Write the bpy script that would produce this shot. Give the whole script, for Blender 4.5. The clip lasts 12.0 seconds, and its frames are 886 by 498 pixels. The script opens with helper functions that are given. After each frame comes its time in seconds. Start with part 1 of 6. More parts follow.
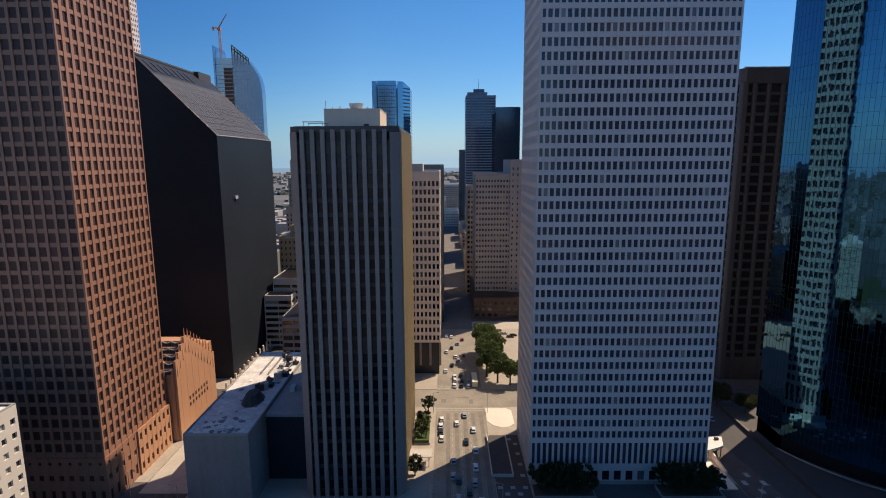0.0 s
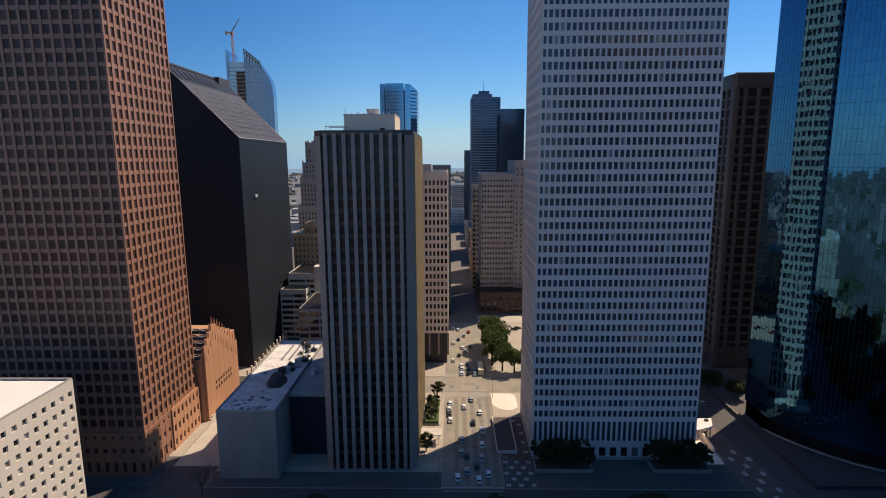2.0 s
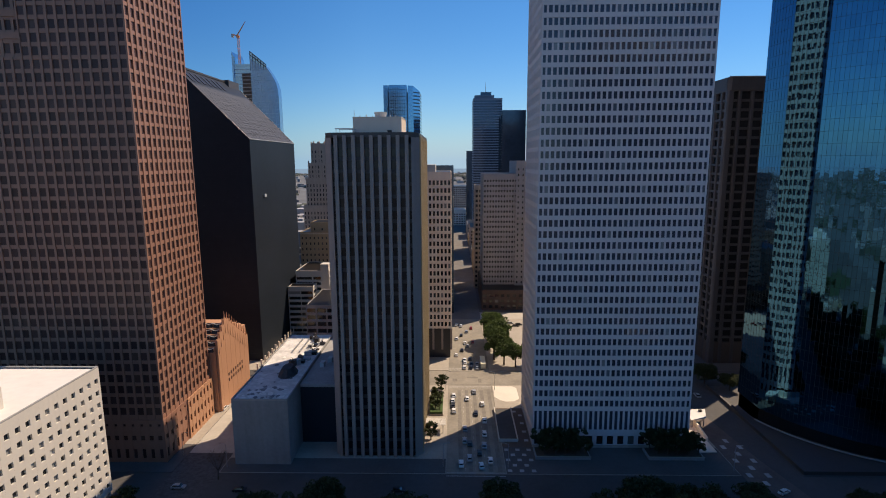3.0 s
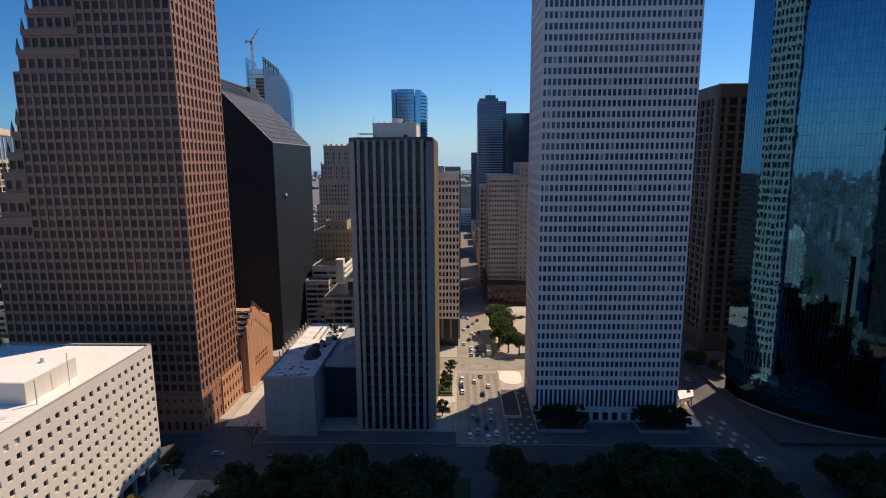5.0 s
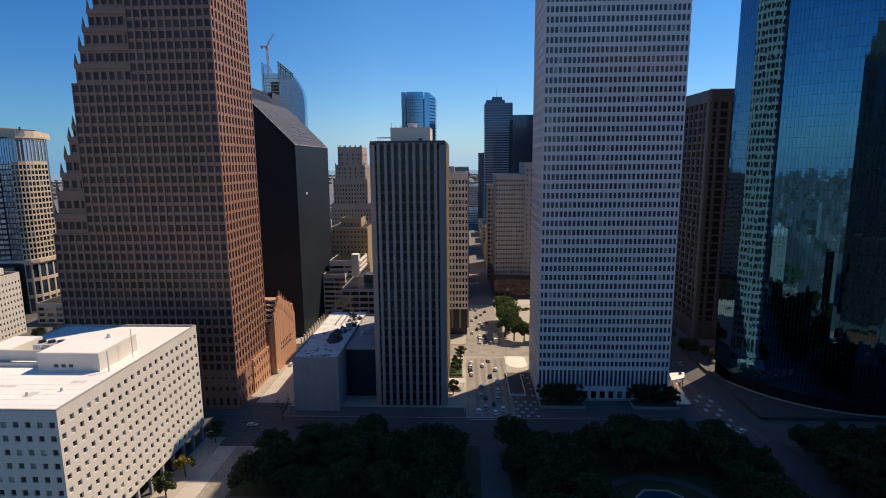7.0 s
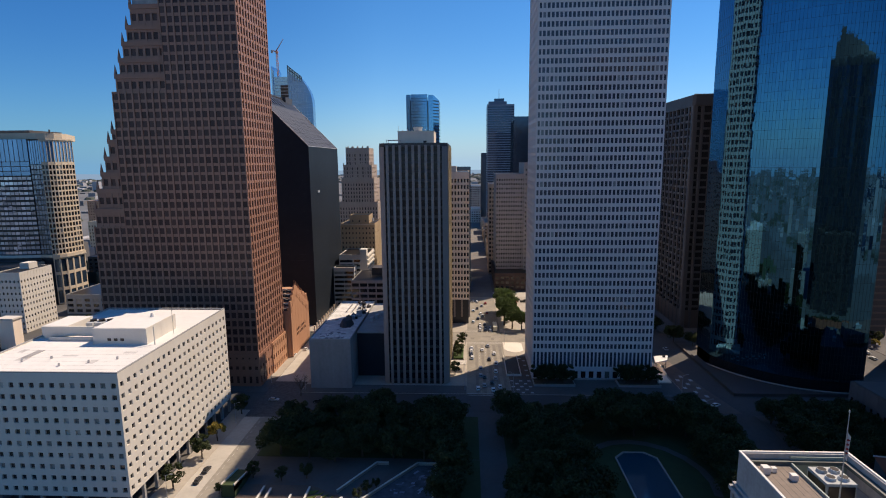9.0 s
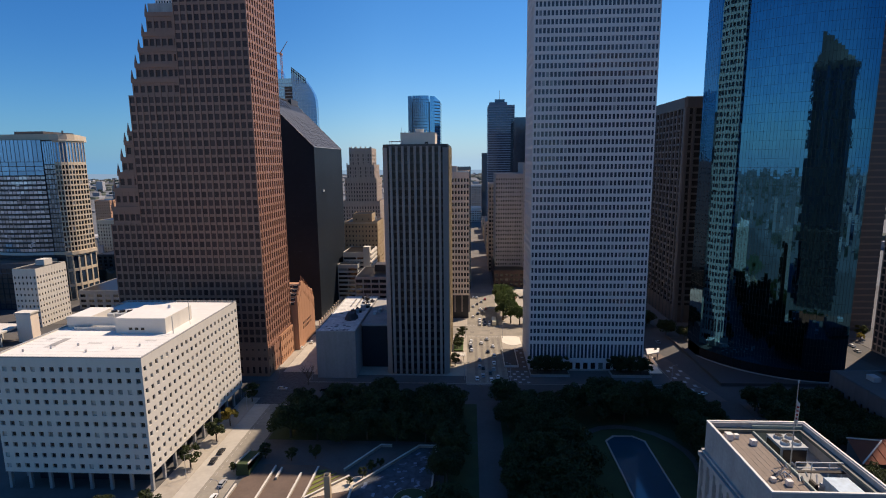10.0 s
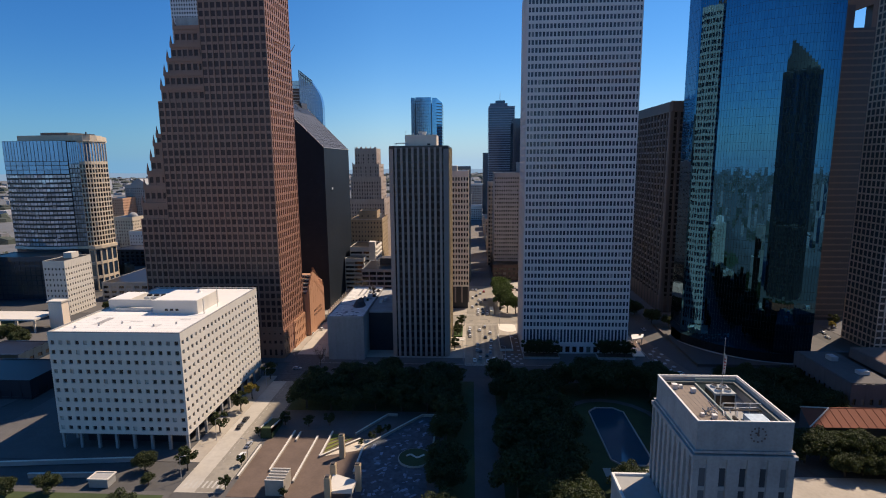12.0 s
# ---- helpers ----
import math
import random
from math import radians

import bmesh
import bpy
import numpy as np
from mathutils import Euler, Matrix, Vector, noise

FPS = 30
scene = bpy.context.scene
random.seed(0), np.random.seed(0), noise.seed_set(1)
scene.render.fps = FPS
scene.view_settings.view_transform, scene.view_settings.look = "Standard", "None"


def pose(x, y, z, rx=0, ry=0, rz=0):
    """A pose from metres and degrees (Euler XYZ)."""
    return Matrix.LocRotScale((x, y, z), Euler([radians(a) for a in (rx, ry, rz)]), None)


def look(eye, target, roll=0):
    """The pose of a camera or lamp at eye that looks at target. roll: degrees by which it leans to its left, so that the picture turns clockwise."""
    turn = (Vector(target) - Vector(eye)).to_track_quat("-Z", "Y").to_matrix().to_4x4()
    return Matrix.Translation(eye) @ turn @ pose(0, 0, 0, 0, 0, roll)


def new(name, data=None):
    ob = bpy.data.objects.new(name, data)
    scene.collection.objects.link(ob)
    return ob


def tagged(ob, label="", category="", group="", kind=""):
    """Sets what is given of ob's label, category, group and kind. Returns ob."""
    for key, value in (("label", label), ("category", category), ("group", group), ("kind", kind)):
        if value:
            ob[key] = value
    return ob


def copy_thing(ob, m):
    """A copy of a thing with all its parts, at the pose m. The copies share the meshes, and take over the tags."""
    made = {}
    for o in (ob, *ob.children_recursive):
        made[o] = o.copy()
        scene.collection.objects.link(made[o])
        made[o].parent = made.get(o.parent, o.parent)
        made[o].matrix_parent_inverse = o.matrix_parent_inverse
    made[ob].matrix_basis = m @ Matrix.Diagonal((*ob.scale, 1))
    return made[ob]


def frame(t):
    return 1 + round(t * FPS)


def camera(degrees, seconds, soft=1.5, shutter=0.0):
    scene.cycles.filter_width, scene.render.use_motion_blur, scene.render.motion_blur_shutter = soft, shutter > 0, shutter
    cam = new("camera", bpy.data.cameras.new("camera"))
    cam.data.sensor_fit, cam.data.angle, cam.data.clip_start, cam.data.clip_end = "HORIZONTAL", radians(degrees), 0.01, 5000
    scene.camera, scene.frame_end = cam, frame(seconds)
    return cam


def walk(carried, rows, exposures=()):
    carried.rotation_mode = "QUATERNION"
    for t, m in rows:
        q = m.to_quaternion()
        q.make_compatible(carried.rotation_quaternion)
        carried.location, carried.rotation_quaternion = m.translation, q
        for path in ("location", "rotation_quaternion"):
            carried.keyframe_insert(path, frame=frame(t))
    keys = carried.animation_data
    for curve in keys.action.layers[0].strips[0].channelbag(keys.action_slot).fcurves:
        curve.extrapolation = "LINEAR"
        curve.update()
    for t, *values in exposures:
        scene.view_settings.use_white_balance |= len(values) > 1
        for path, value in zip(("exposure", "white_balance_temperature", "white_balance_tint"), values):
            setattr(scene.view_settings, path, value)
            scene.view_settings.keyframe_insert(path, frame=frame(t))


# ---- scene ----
cam = camera(79.0, 12.0, soft=1.05)
METRES, EYE, TILT, LEAN, TURN = 125.0, 102.6, 0.0, 0.0, 0.5
ROWS = [
    (0.0, 0.0, 0.0, 0.0, -0.04, -9.48, 0.25),
    (0.5, -0.0029, -0.0281, 0.0001, 0.1, -9.47, 0.26),
    (1.0, -0.0064, -0.0576, -0.0002, 0.21, -9.47, 0.29),
    (1.5, -0.0097, -0.0885, 0.0002, 0.33, -9.44, 0.3),
    (2.0, -0.0131, -0.1208, 0.001, 0.44, -9.43, 0.3),
    (2.5, -0.0163, -0.1545, 0.0017, 0.55, -9.4, 0.31),
    (3.0, -0.0196, -0.1896, 0.0021, 0.63, -9.39, 0.3),
    (5.0, -0.0394, -0.353, 0.0031, 1.02, -9.24, 0.33),
    (5.5, -0.0481, -0.3947, 0.0041, 1.11, -9.24, 0.35),
    (6.0, -0.0507, -0.4372, 0.0051, 1.34, -9.23, 0.4),
    (6.5, -0.0521, -0.4802, 0.0055, 1.57, -9.23, 0.45),
    (7.0, -0.0516, -0.5239, 0.0065, 1.72, -9.24, 0.47),
    (9.0, -0.0416, -0.7077, 0.0074, 2.12, -9.24, 0.53),
    (9.5, -0.0382, -0.7546, 0.0078, 2.22, -9.24, 0.53),
    (10.0, -0.035, -0.8022, 0.0087, 2.27, -9.25, 0.53),
    (10.5, -0.0315, -0.85, 0.0095, 2.33, -9.26, 0.51),
    (11.0, -0.0275, -0.8983, 0.0101, 2.4, -9.27, 0.49),
    (11.5, -0.0241, -0.9466, 0.0109, 2.44, -9.29, 0.47),
    (12.0, -0.0209, -0.9956, 0.0116, 2.52, -9.32, 0.48),
]
walk(cam, [(t, pose(0, 0, EYE, TILT, LEAN, TURN) @ pose(METRES * x, METRES * y, METRES * z, 90 + pitch, roll, yaw)) for t, x, y, z, yaw, pitch, roll in ROWS],
     exposures=[(0.0, 0.2, 6620, 12), (5.0, 0.21, 6530, 12), (7.0, 0.22, 6430, 12), (12.0, 0.24, 6320, 12)])

# ---- light ----
world = bpy.data.worlds.new("sky")
scene.world = world
world.use_nodes = True
wn = world.node_tree.nodes
sky = wn.new("ShaderNodeTexSky")
sky.sky_type, sky.sun_disc = "NISHITA", False
sky.sun_elevation, sky.sun_rotation = radians(52), radians(49)
sky.altitude, sky.air_density, sky.dust_density, sky.ozone_density = 20, 1.0, 0.05, 6.0
vivid = wn.new("ShaderNodeHueSaturation")
vivid.inputs["Saturation"].default_value = 1.12
tint = wn.new("ShaderNodeVectorMath")
tint.operation = "MULTIPLY"
tint.inputs[1].default_value = (0.8, 0.99, 1.125)
world.node_tree.links.new(sky.outputs[0], tint.inputs[0])
world.node_tree.links.new(tint.outputs[0], vivid.inputs["Color"])
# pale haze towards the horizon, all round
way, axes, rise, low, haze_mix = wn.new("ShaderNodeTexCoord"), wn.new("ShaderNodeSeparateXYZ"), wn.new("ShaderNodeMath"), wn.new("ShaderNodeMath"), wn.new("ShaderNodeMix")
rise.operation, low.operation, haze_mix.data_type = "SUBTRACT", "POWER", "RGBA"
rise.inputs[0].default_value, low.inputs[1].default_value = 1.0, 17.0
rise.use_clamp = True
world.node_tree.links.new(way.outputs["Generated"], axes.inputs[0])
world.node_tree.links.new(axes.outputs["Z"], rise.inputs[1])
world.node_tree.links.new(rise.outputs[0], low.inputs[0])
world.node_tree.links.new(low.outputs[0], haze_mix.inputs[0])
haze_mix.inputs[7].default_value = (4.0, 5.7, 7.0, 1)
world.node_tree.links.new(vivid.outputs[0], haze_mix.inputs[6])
# darkening added to the sky, deepest at a right angle to the sun
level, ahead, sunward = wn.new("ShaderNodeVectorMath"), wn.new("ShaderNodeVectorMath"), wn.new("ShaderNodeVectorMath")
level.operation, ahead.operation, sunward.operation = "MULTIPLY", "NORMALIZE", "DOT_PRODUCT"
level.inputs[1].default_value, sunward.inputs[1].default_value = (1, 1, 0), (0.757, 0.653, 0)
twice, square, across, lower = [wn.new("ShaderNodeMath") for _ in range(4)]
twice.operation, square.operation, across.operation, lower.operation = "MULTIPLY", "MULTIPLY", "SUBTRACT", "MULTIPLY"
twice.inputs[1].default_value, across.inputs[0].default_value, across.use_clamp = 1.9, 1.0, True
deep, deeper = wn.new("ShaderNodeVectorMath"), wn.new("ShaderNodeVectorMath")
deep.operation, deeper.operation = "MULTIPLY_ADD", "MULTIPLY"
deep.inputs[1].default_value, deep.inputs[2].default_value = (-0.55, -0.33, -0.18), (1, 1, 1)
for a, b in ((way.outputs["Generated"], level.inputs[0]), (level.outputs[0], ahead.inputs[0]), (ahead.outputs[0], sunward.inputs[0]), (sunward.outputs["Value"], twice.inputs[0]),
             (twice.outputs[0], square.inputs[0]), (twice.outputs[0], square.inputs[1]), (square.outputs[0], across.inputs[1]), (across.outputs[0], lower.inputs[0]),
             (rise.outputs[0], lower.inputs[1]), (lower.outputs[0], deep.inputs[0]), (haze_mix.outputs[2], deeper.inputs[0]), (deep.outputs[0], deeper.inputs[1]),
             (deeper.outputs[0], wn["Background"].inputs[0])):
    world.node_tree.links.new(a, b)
wn["Background"].inputs[1].default_value = 0.088
sun = new("sun", bpy.data.lights.new("sun", "SUN"))
sun.data.energy, sun.data.angle, sun.data.color = 5.0, radians(0.53), (1.0, 0.81, 0.6)
sun.matrix_world = look((445, 384, 752), (0, 0, 0))


# ---- materials ----
def mat(name, col, rough=0.75, metal=0.0, var=0.15, scale=0.08, fine=1.5, bump=0.0, rnd=0.0, spec=0.5, streak=0.0, wave=0.0):
    """A surface: base colour with broad stains, fine grain, optional rain streaks, relief and change from piece to piece."""
    m = bpy.data.materials.new(name)
    m.use_nodes = True
    t = m.node_tree
    n, k = t.nodes, t.links.new
    b = n["Principled BSDF"]
    b.inputs["Roughness"].default_value, b.inputs["Metallic"].default_value = rough, metal
    b.inputs["Specular IOR Level"].default_value = spec
    geo = n.new("ShaderNodeNewGeometry")

    def noise_at(s, stretch=(1, 1, 1), detail=4.0):
        mp, nz = n.new("ShaderNodeMapping"), n.new("ShaderNodeTexNoise")
        mp.inputs["Scale"].default_value = stretch
        k(geo.outputs["Position"], mp.inputs["Vector"])
        k(mp.outputs[0], nz.inputs["Vector"])
        nz.inputs["Scale"].default_value, nz.inputs["Detail"].default_value = s, detail
        return nz.outputs[0]

    def calc(op, a, c):
        q = n.new("ShaderNodeMath")
        q.operation = op
        for sock, v in zip(q.inputs, (a, c)):
            if isinstance(v, (int, float)):
                sock.default_value = v
            else:
                k(v, sock)
        return q.outputs[0]

    broad, grain = noise_at(scale), noise_at(fine)
    f = calc("ADD", calc("MULTIPLY", calc("SUBTRACT", broad, 0.5), 2.2 * var), calc("MULTIPLY", calc("SUBTRACT", grain, 0.5), 1.4 * var))
    if streak:
        f = calc("ADD", f, calc("MULTIPLY", calc("SUBTRACT", noise_at(0.7, (1, 1, 0.04)), 0.5), 2 * streak))
    if rnd:
        info = n.new("ShaderNodeObjectInfo")
        both = calc("FRACT", calc("ADD", info.outputs["Random"], geo.outputs["Random Per Island"]), 0)
        f = calc("ADD", f, calc("MULTIPLY", calc("SUBTRACT", both, 0.5), 2 * rnd))
    f = calc("ADD", f, 1.0)
    mix = n.new("ShaderNodeVectorMath")
    mix.operation = "SCALE"
    mix.inputs[0].default_value = col
    k(f, mix.inputs["Scale"])
    k(mix.outputs[0], b.inputs["Base Color"])
    if bump or wave:
        bp = n.new("ShaderNodeBump")
        bp.inputs["Strength"].default_value = 1.0
        bp.inputs["Distance"].default_value = bump or wave
        k(noise_at(wave and 0.25 or fine * 2), bp.inputs["Height"])
        k(bp.outputs[0], b.inputs["Normal"])
    return m


def pane_mat(name, col, light, share, rough=0.06, spec=0.6, wave=0.01, metal=0.0):
    """Window glass: dark, glossy and slightly uneven; a share of the panes has pale blinds behind it."""
    m = mat(name, col, rough, metal, 0.1, 0.05, 0.4, 0, 0.25, spec, 0, wave)
    t = m.node_tree
    n, k = t.nodes, t.links.new
    b = n["Principled BSDF"]
    old = b.inputs["Base Color"].links[0].from_socket
    info, geo, add, fr = n.new("ShaderNodeObjectInfo"), n.new("ShaderNodeNewGeometry"), n.new("ShaderNodeMath"), n.new("ShaderNodeMath")
    k(info.outputs["Random"], add.inputs[0])
    k(geo.outputs["Random Per Island"], add.inputs[1])
    fr.operation = "FRACT"
    k(add.outputs[0], fr.inputs[0])
    ramp = n.new("ShaderNodeValToRGB")
    ramp.color_ramp.interpolation = "LINEAR"
    ramp.color_ramp.elements[0].position, ramp.color_ramp.elements[0].color = 1 - share, (0, 0, 0, 1)
    ramp.color_ramp.elements[1].position, ramp.color_ramp.elements[1].color = 1.0, (1, 1, 1, 1)
    k(fr.outputs[0], ramp.inputs[0])
    mx = n.new("ShaderNodeMix")
    mx.data_type = "RGBA"
    k(ramp.outputs[0], mx.inputs[0])
    k(old, mx.inputs[6])
    mx.inputs[7].default_value = (*light, 1)
    k(mx.outputs[2], b.inputs["Base Color"])
    return m


ROAD_SUNLIT = mat("sunlit_concrete_road", (0.42, 0.385, 0.33), 0.9, var=0.2, scale=0.15, fine=0.7)
ROAD_CONC = mat("concrete_road", (0.25, 0.225, 0.185), 0.9, var=0.35, scale=0.1, fine=0.7)
ASPHALT = mat("worn_road", (0.075, 0.072, 0.07), 0.9, var=0.3, scale=0.05, fine=0.6)
# land greyed towards blue: haze of the distance put into the colour
LAND = mat("distant_land", (0.125, 0.13, 0.135), 0.95, var=0.5, scale=0.006, fine=0.05)
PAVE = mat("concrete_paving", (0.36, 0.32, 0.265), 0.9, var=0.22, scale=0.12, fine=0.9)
PAVE_DARK = mat("brick_paving", (0.125, 0.088, 0.068), 0.9, var=0.25, scale=0.2, fine=1.5)
PAVE_GREY_SHADE = mat("grey_shade_paving", (0.1, 0.094, 0.09), 0.9, var=0.25, scale=0.12, fine=0.9)
TILE_AND_GLINT = mat("pale_tile_and_sun_patch", (0.42, 0.4, 0.38), 0.85, var=0.15, rnd=0.12)
LAWN = mat("lawn", (0.042, 0.06, 0.02), 0.95, var=0.4, scale=0.15, fine=2.5)
PAINT = mat("road_paint", (0.42, 0.4, 0.36), 0.8, var=0.3, scale=0.6, fine=3)
POOL = mat("pool_water", (0.022, 0.075, 0.11), 0.06, var=0.1, spec=0.6, wave=0.004)
POOL_EDGE = mat("pool_coping", (0.4, 0.38, 0.34), 0.8)
WHITE_STONE = mat("travertine", (0.7, 0.625, 0.605), 0.75, var=0.06, scale=0.06, fine=0.8, streak=0.05, rnd=0.02)
GREY_CONC = mat("grey_concrete", (0.31, 0.305, 0.295), 0.8, var=0.12, streak=0.1)
STRIPE_CONC = mat("weathered_concrete", (0.29, 0.25, 0.23), 0.8, var=0.15, streak=0.12)
TAN_CONC = mat("tan_precast", (0.84, 0.71, 0.58), 0.8, var=0.1, streak=0.06)
CREAM = mat("cream_concrete", (0.61, 0.57, 0.505), 0.8, var=0.07, streak=0.05)
ROOF_WHITE = mat("white_roof_membrane", (0.7, 0.675, 0.64), 0.85, var=0.12, scale=0.1, fine=0.5)
ROOF_GREY = mat("grey_gravel_roof", (0.33, 0.32, 0.31), 0.95, var=0.3, scale=0.12, fine=1.0)
ROOF_BROWN = mat("brown_deck_roof", (0.21, 0.17, 0.14), 0.9, var=0.2, scale=0.3, fine=1.2)
ROOF_TILE = mat("orange_clay_tile", (0.19, 0.056, 0.026), 0.85, var=0.2, scale=0.2, fine=1.5, rnd=0.15)
RED = mat("red_granite", (0.315, 0.163, 0.11), 0.55, var=0.1, scale=0.05, fine=0.8, streak=0.05, rnd=0.03)
# core darker than the granite, to cut red bounce onto the next tower
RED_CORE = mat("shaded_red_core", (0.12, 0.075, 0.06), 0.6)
RED_HALL = mat("red_granite_hall", (0.5, 0.27, 0.16), 0.6, var=0.1, scale=0.08, fine=0.8, streak=0.06)
LIMESTONE = mat("shell_limestone", (0.37, 0.35, 0.34), 0.85, var=0.3, scale=0.2, fine=1.5, streak=0.2)
BROWN_STONE = mat("brown_stone", (0.47, 0.37, 0.29), 0.8, var=0.15, streak=0.1)
YELLOW_BRICK = mat("buff_brick", (0.45, 0.34, 0.21), 0.85, var=0.15, streak=0.08)
DARK_STONE = mat("dark_brown_granite", (0.068, 0.06, 0.057), 0.5, var=0.15, streak=0.08)
DARK_METAL = mat("bronze_anodised_metal", (0.035, 0.03, 0.028), 0.35, 0.6, 0.1)
STEEL = mat("galvanised_steel", (0.42, 0.42, 0.43), 0.45, 0.7, 0.15, 0.5)
EQUIP = mat("painted_equipment", (0.4, 0.42, 0.43), 0.6, var=0.2, scale=0.5, rnd=0.2)
BRONZE_GLASS = mat("bronze_curtain_wall", (0.026, 0.03, 0.04), 0.3, 0.0, 0.2, 0.03, 0.3, rnd=0.12, spec=0.4, wave=0.01)
BLUE_MIRROR = mat("blue_green_mirror_glass", (0.052, 0.165, 0.265), 0.02, 1.0, 0.05, 0.02, 0.2, rnd=0.05, wave=0.02)
SKY_GLASS = mat("pale_blue_glass", (0.22, 0.42, 0.64), 0.22, 0.6, 0.1, 0.02, 0.2, rnd=0.1, wave=0.01)
SLATE_GLASS = mat("slate_blue_glass", (0.05, 0.085, 0.135), 0.1, 0.6, 0.1, 0.02, 0.2, rnd=0.1, wave=0.01)
DARK_CURTAIN = mat("black_curtain_wall", (0.022, 0.028, 0.038), 0.45, 0.0, 0.25, 0.03, 0.3, rnd=0.12, spec=0.15, wave=0.01)
BLUE_GLASS = mat("deep_blue_glass", (0.17, 0.39, 0.6), 0.12, 0.8, 0.12, 0.03, 0.2, rnd=0.08, wave=0.02)
SANDSTONE = mat("pale_sandstone", (0.58, 0.48, 0.35), 0.8, var=0.1, streak=0.06)
SUN_GOLD_CONC = mat("sun_gold_concrete", (0.34, 0.26, 0.14), 0.7, var=0.12, streak=0.1)
WARM_CREAM = mat("warm_cream_render", (0.76, 0.63, 0.5), 0.8, var=0.06, streak=0.06)
PANE_DARK = pane_mat("dark_window_glass", (0.014, 0.016, 0.02), (0.3, 0.29, 0.27), 0.1)
PANE_SHELL = pane_mat("grey_window_glass", (0.058, 0.07, 0.1), (0.3, 0.3, 0.3), 0.08, rough=0.12, spec=0.6)
PANE_RED = pane_mat("bronze_window_glass", (0.082, 0.048, 0.043), (0.12, 0.075, 0.06), 0.15, rough=0.25, spec=0.18)
PANE_DECO = pane_mat("small_sash_glass", (0.045, 0.042, 0.045), (0.25, 0.23, 0.2), 0.2, rough=0.2, spec=0.4)
PANE_ANNEX = pane_mat("office_window_glass", (0.03, 0.033, 0.038), (0.5, 0.49, 0.45), 0.35)
PANE_CIVIC = pane_mat("civic_window_glass", (0.085, 0.09, 0.1), (0.3, 0.3, 0.3), 0.4)
MULLION = mat("dark_mullion", (0.03, 0.035, 0.038), 0.5, 0.3, 0.1)
BARK = mat("bark", (0.085, 0.065, 0.048), 0.95, var=0.3, scale=1, fine=6)
LEAF = mat("oak_leaves", (0.045, 0.06, 0.017), 0.65, var=0.35, scale=0.12, fine=0.8, rnd=0.35)
def leafy(m, share=0.4):
    """Lets part of the light through thin leaves."""
    n, k = m.node_tree.nodes, m.node_tree.links.new
    b, out = n["Principled BSDF"], n["Material Output"]
    thin, both = n.new("ShaderNodeBsdfTranslucent"), n.new("ShaderNodeMixShader")
    k(b.inputs["Base Color"].links[0].from_socket, thin.inputs["Color"])
    both.inputs[0].default_value = share
    k(b.outputs[0], both.inputs[1])
    k(thin.outputs[0], both.inputs[2])
    k(both.outputs[0], out.inputs[0])


LEAF_S = mat("bright_street_leaves", (0.075, 0.115, 0.028), 0.6, var=0.35, scale=0.2, fine=0.9, rnd=0.35)
LEAF_Y = mat("yellowing_leaves", (0.24, 0.19, 0.035), 0.7, var=0.3, scale=0.3, fine=1.0, rnd=0.3)
for m in (LEAF, LEAF_S, LEAF_Y):
    leafy(m)
TYRE = mat("tyre_rubber", (0.015, 0.015, 0.015), 0.85)
CAR_GLASS = mat("car_glass", (0.015, 0.018, 0.02), 0.05, spec=0.7)


# ---- building tools ----
class Geo:
    """Points and faces of one mesh."""

    def __init__(self):
        self.v, self.f = [], []

    def box(self, x0, x1, y0, y1, z0, z1, m=None):
        pts = [(x, y, z) for z in (z0, z1) for x, y in ((x0, y0), (x1, y0), (x1, y1), (x0, y1))]
        return self.add(pts, [(3, 2, 1, 0), (4, 5, 6, 7), (0, 1, 5, 4), (1, 2, 6, 5), (2, 3, 7, 6), (3, 0, 4, 7)], m)

    def add(self, pts, faces, m=None):
        k = len(self.v)
        self.v += [tuple(m @ Vector(p)) for p in pts] if m else pts
        self.f += [tuple(k + i for i in f) for f in faces]
        return self

    def prism(self, plan, z0, z1, top=None, m=None):
        """An upright prism over a plan that runs anticlockwise; top: another plan of as many corners, or heights."""
        n = len(plan)
        up = top or plan
        zs = z1 if isinstance(z1, (list, tuple)) else [z1] * n
        pts = [(x, y, z0) for x, y in plan] + [(x, y, z) for (x, y), z in zip(up, zs)]
        return self.add(pts, [tuple(range(n))[::-1], tuple(range(n, 2 * n))] + [(i, (i + 1) % n, n + (i + 1) % n, n + i) for i in range(n)], m)

    def tube(self, a, b, r0, r1=None, sides=8):
        a, b = Vector(a), Vector(b)
        q = (b - a).to_track_quat("Z", "Y")
        r1 = r0 if r1 is None else r1
        ring = [(math.cos(2 * math.pi * i / sides), math.sin(2 * math.pi * i / sides)) for i in range(sides)]
        pts = [tuple(a + q @ Vector((r0 * c, r0 * s, 0))) for c, s in ring] + [tuple(b + q @ Vector((r1 * c, r1 * s, 0))) for c, s in ring]
        return self.add(pts, [tuple(range(sides))[::-1], tuple(range(sides, 2 * sides))] + [(i, (i + 1) % sides, sides + (i + 1) % sides, sides + i) for i in range(sides)])

    def mesh(self, name, material):
        d = bpy.data.meshes.new(name)
        d.from_pydata(self.v, [], self.f)
        d.materials.append(material)
        return d


def thing(name, x, y, z=0.0, label="", category="", group="", kind="", turn=0.0):
    ob = new(name)
    ob.empty_display_size = 1
    ob.matrix_basis = pose(x, y, z, 0, 0, turn)
    return tagged(ob, label, category, group, kind)


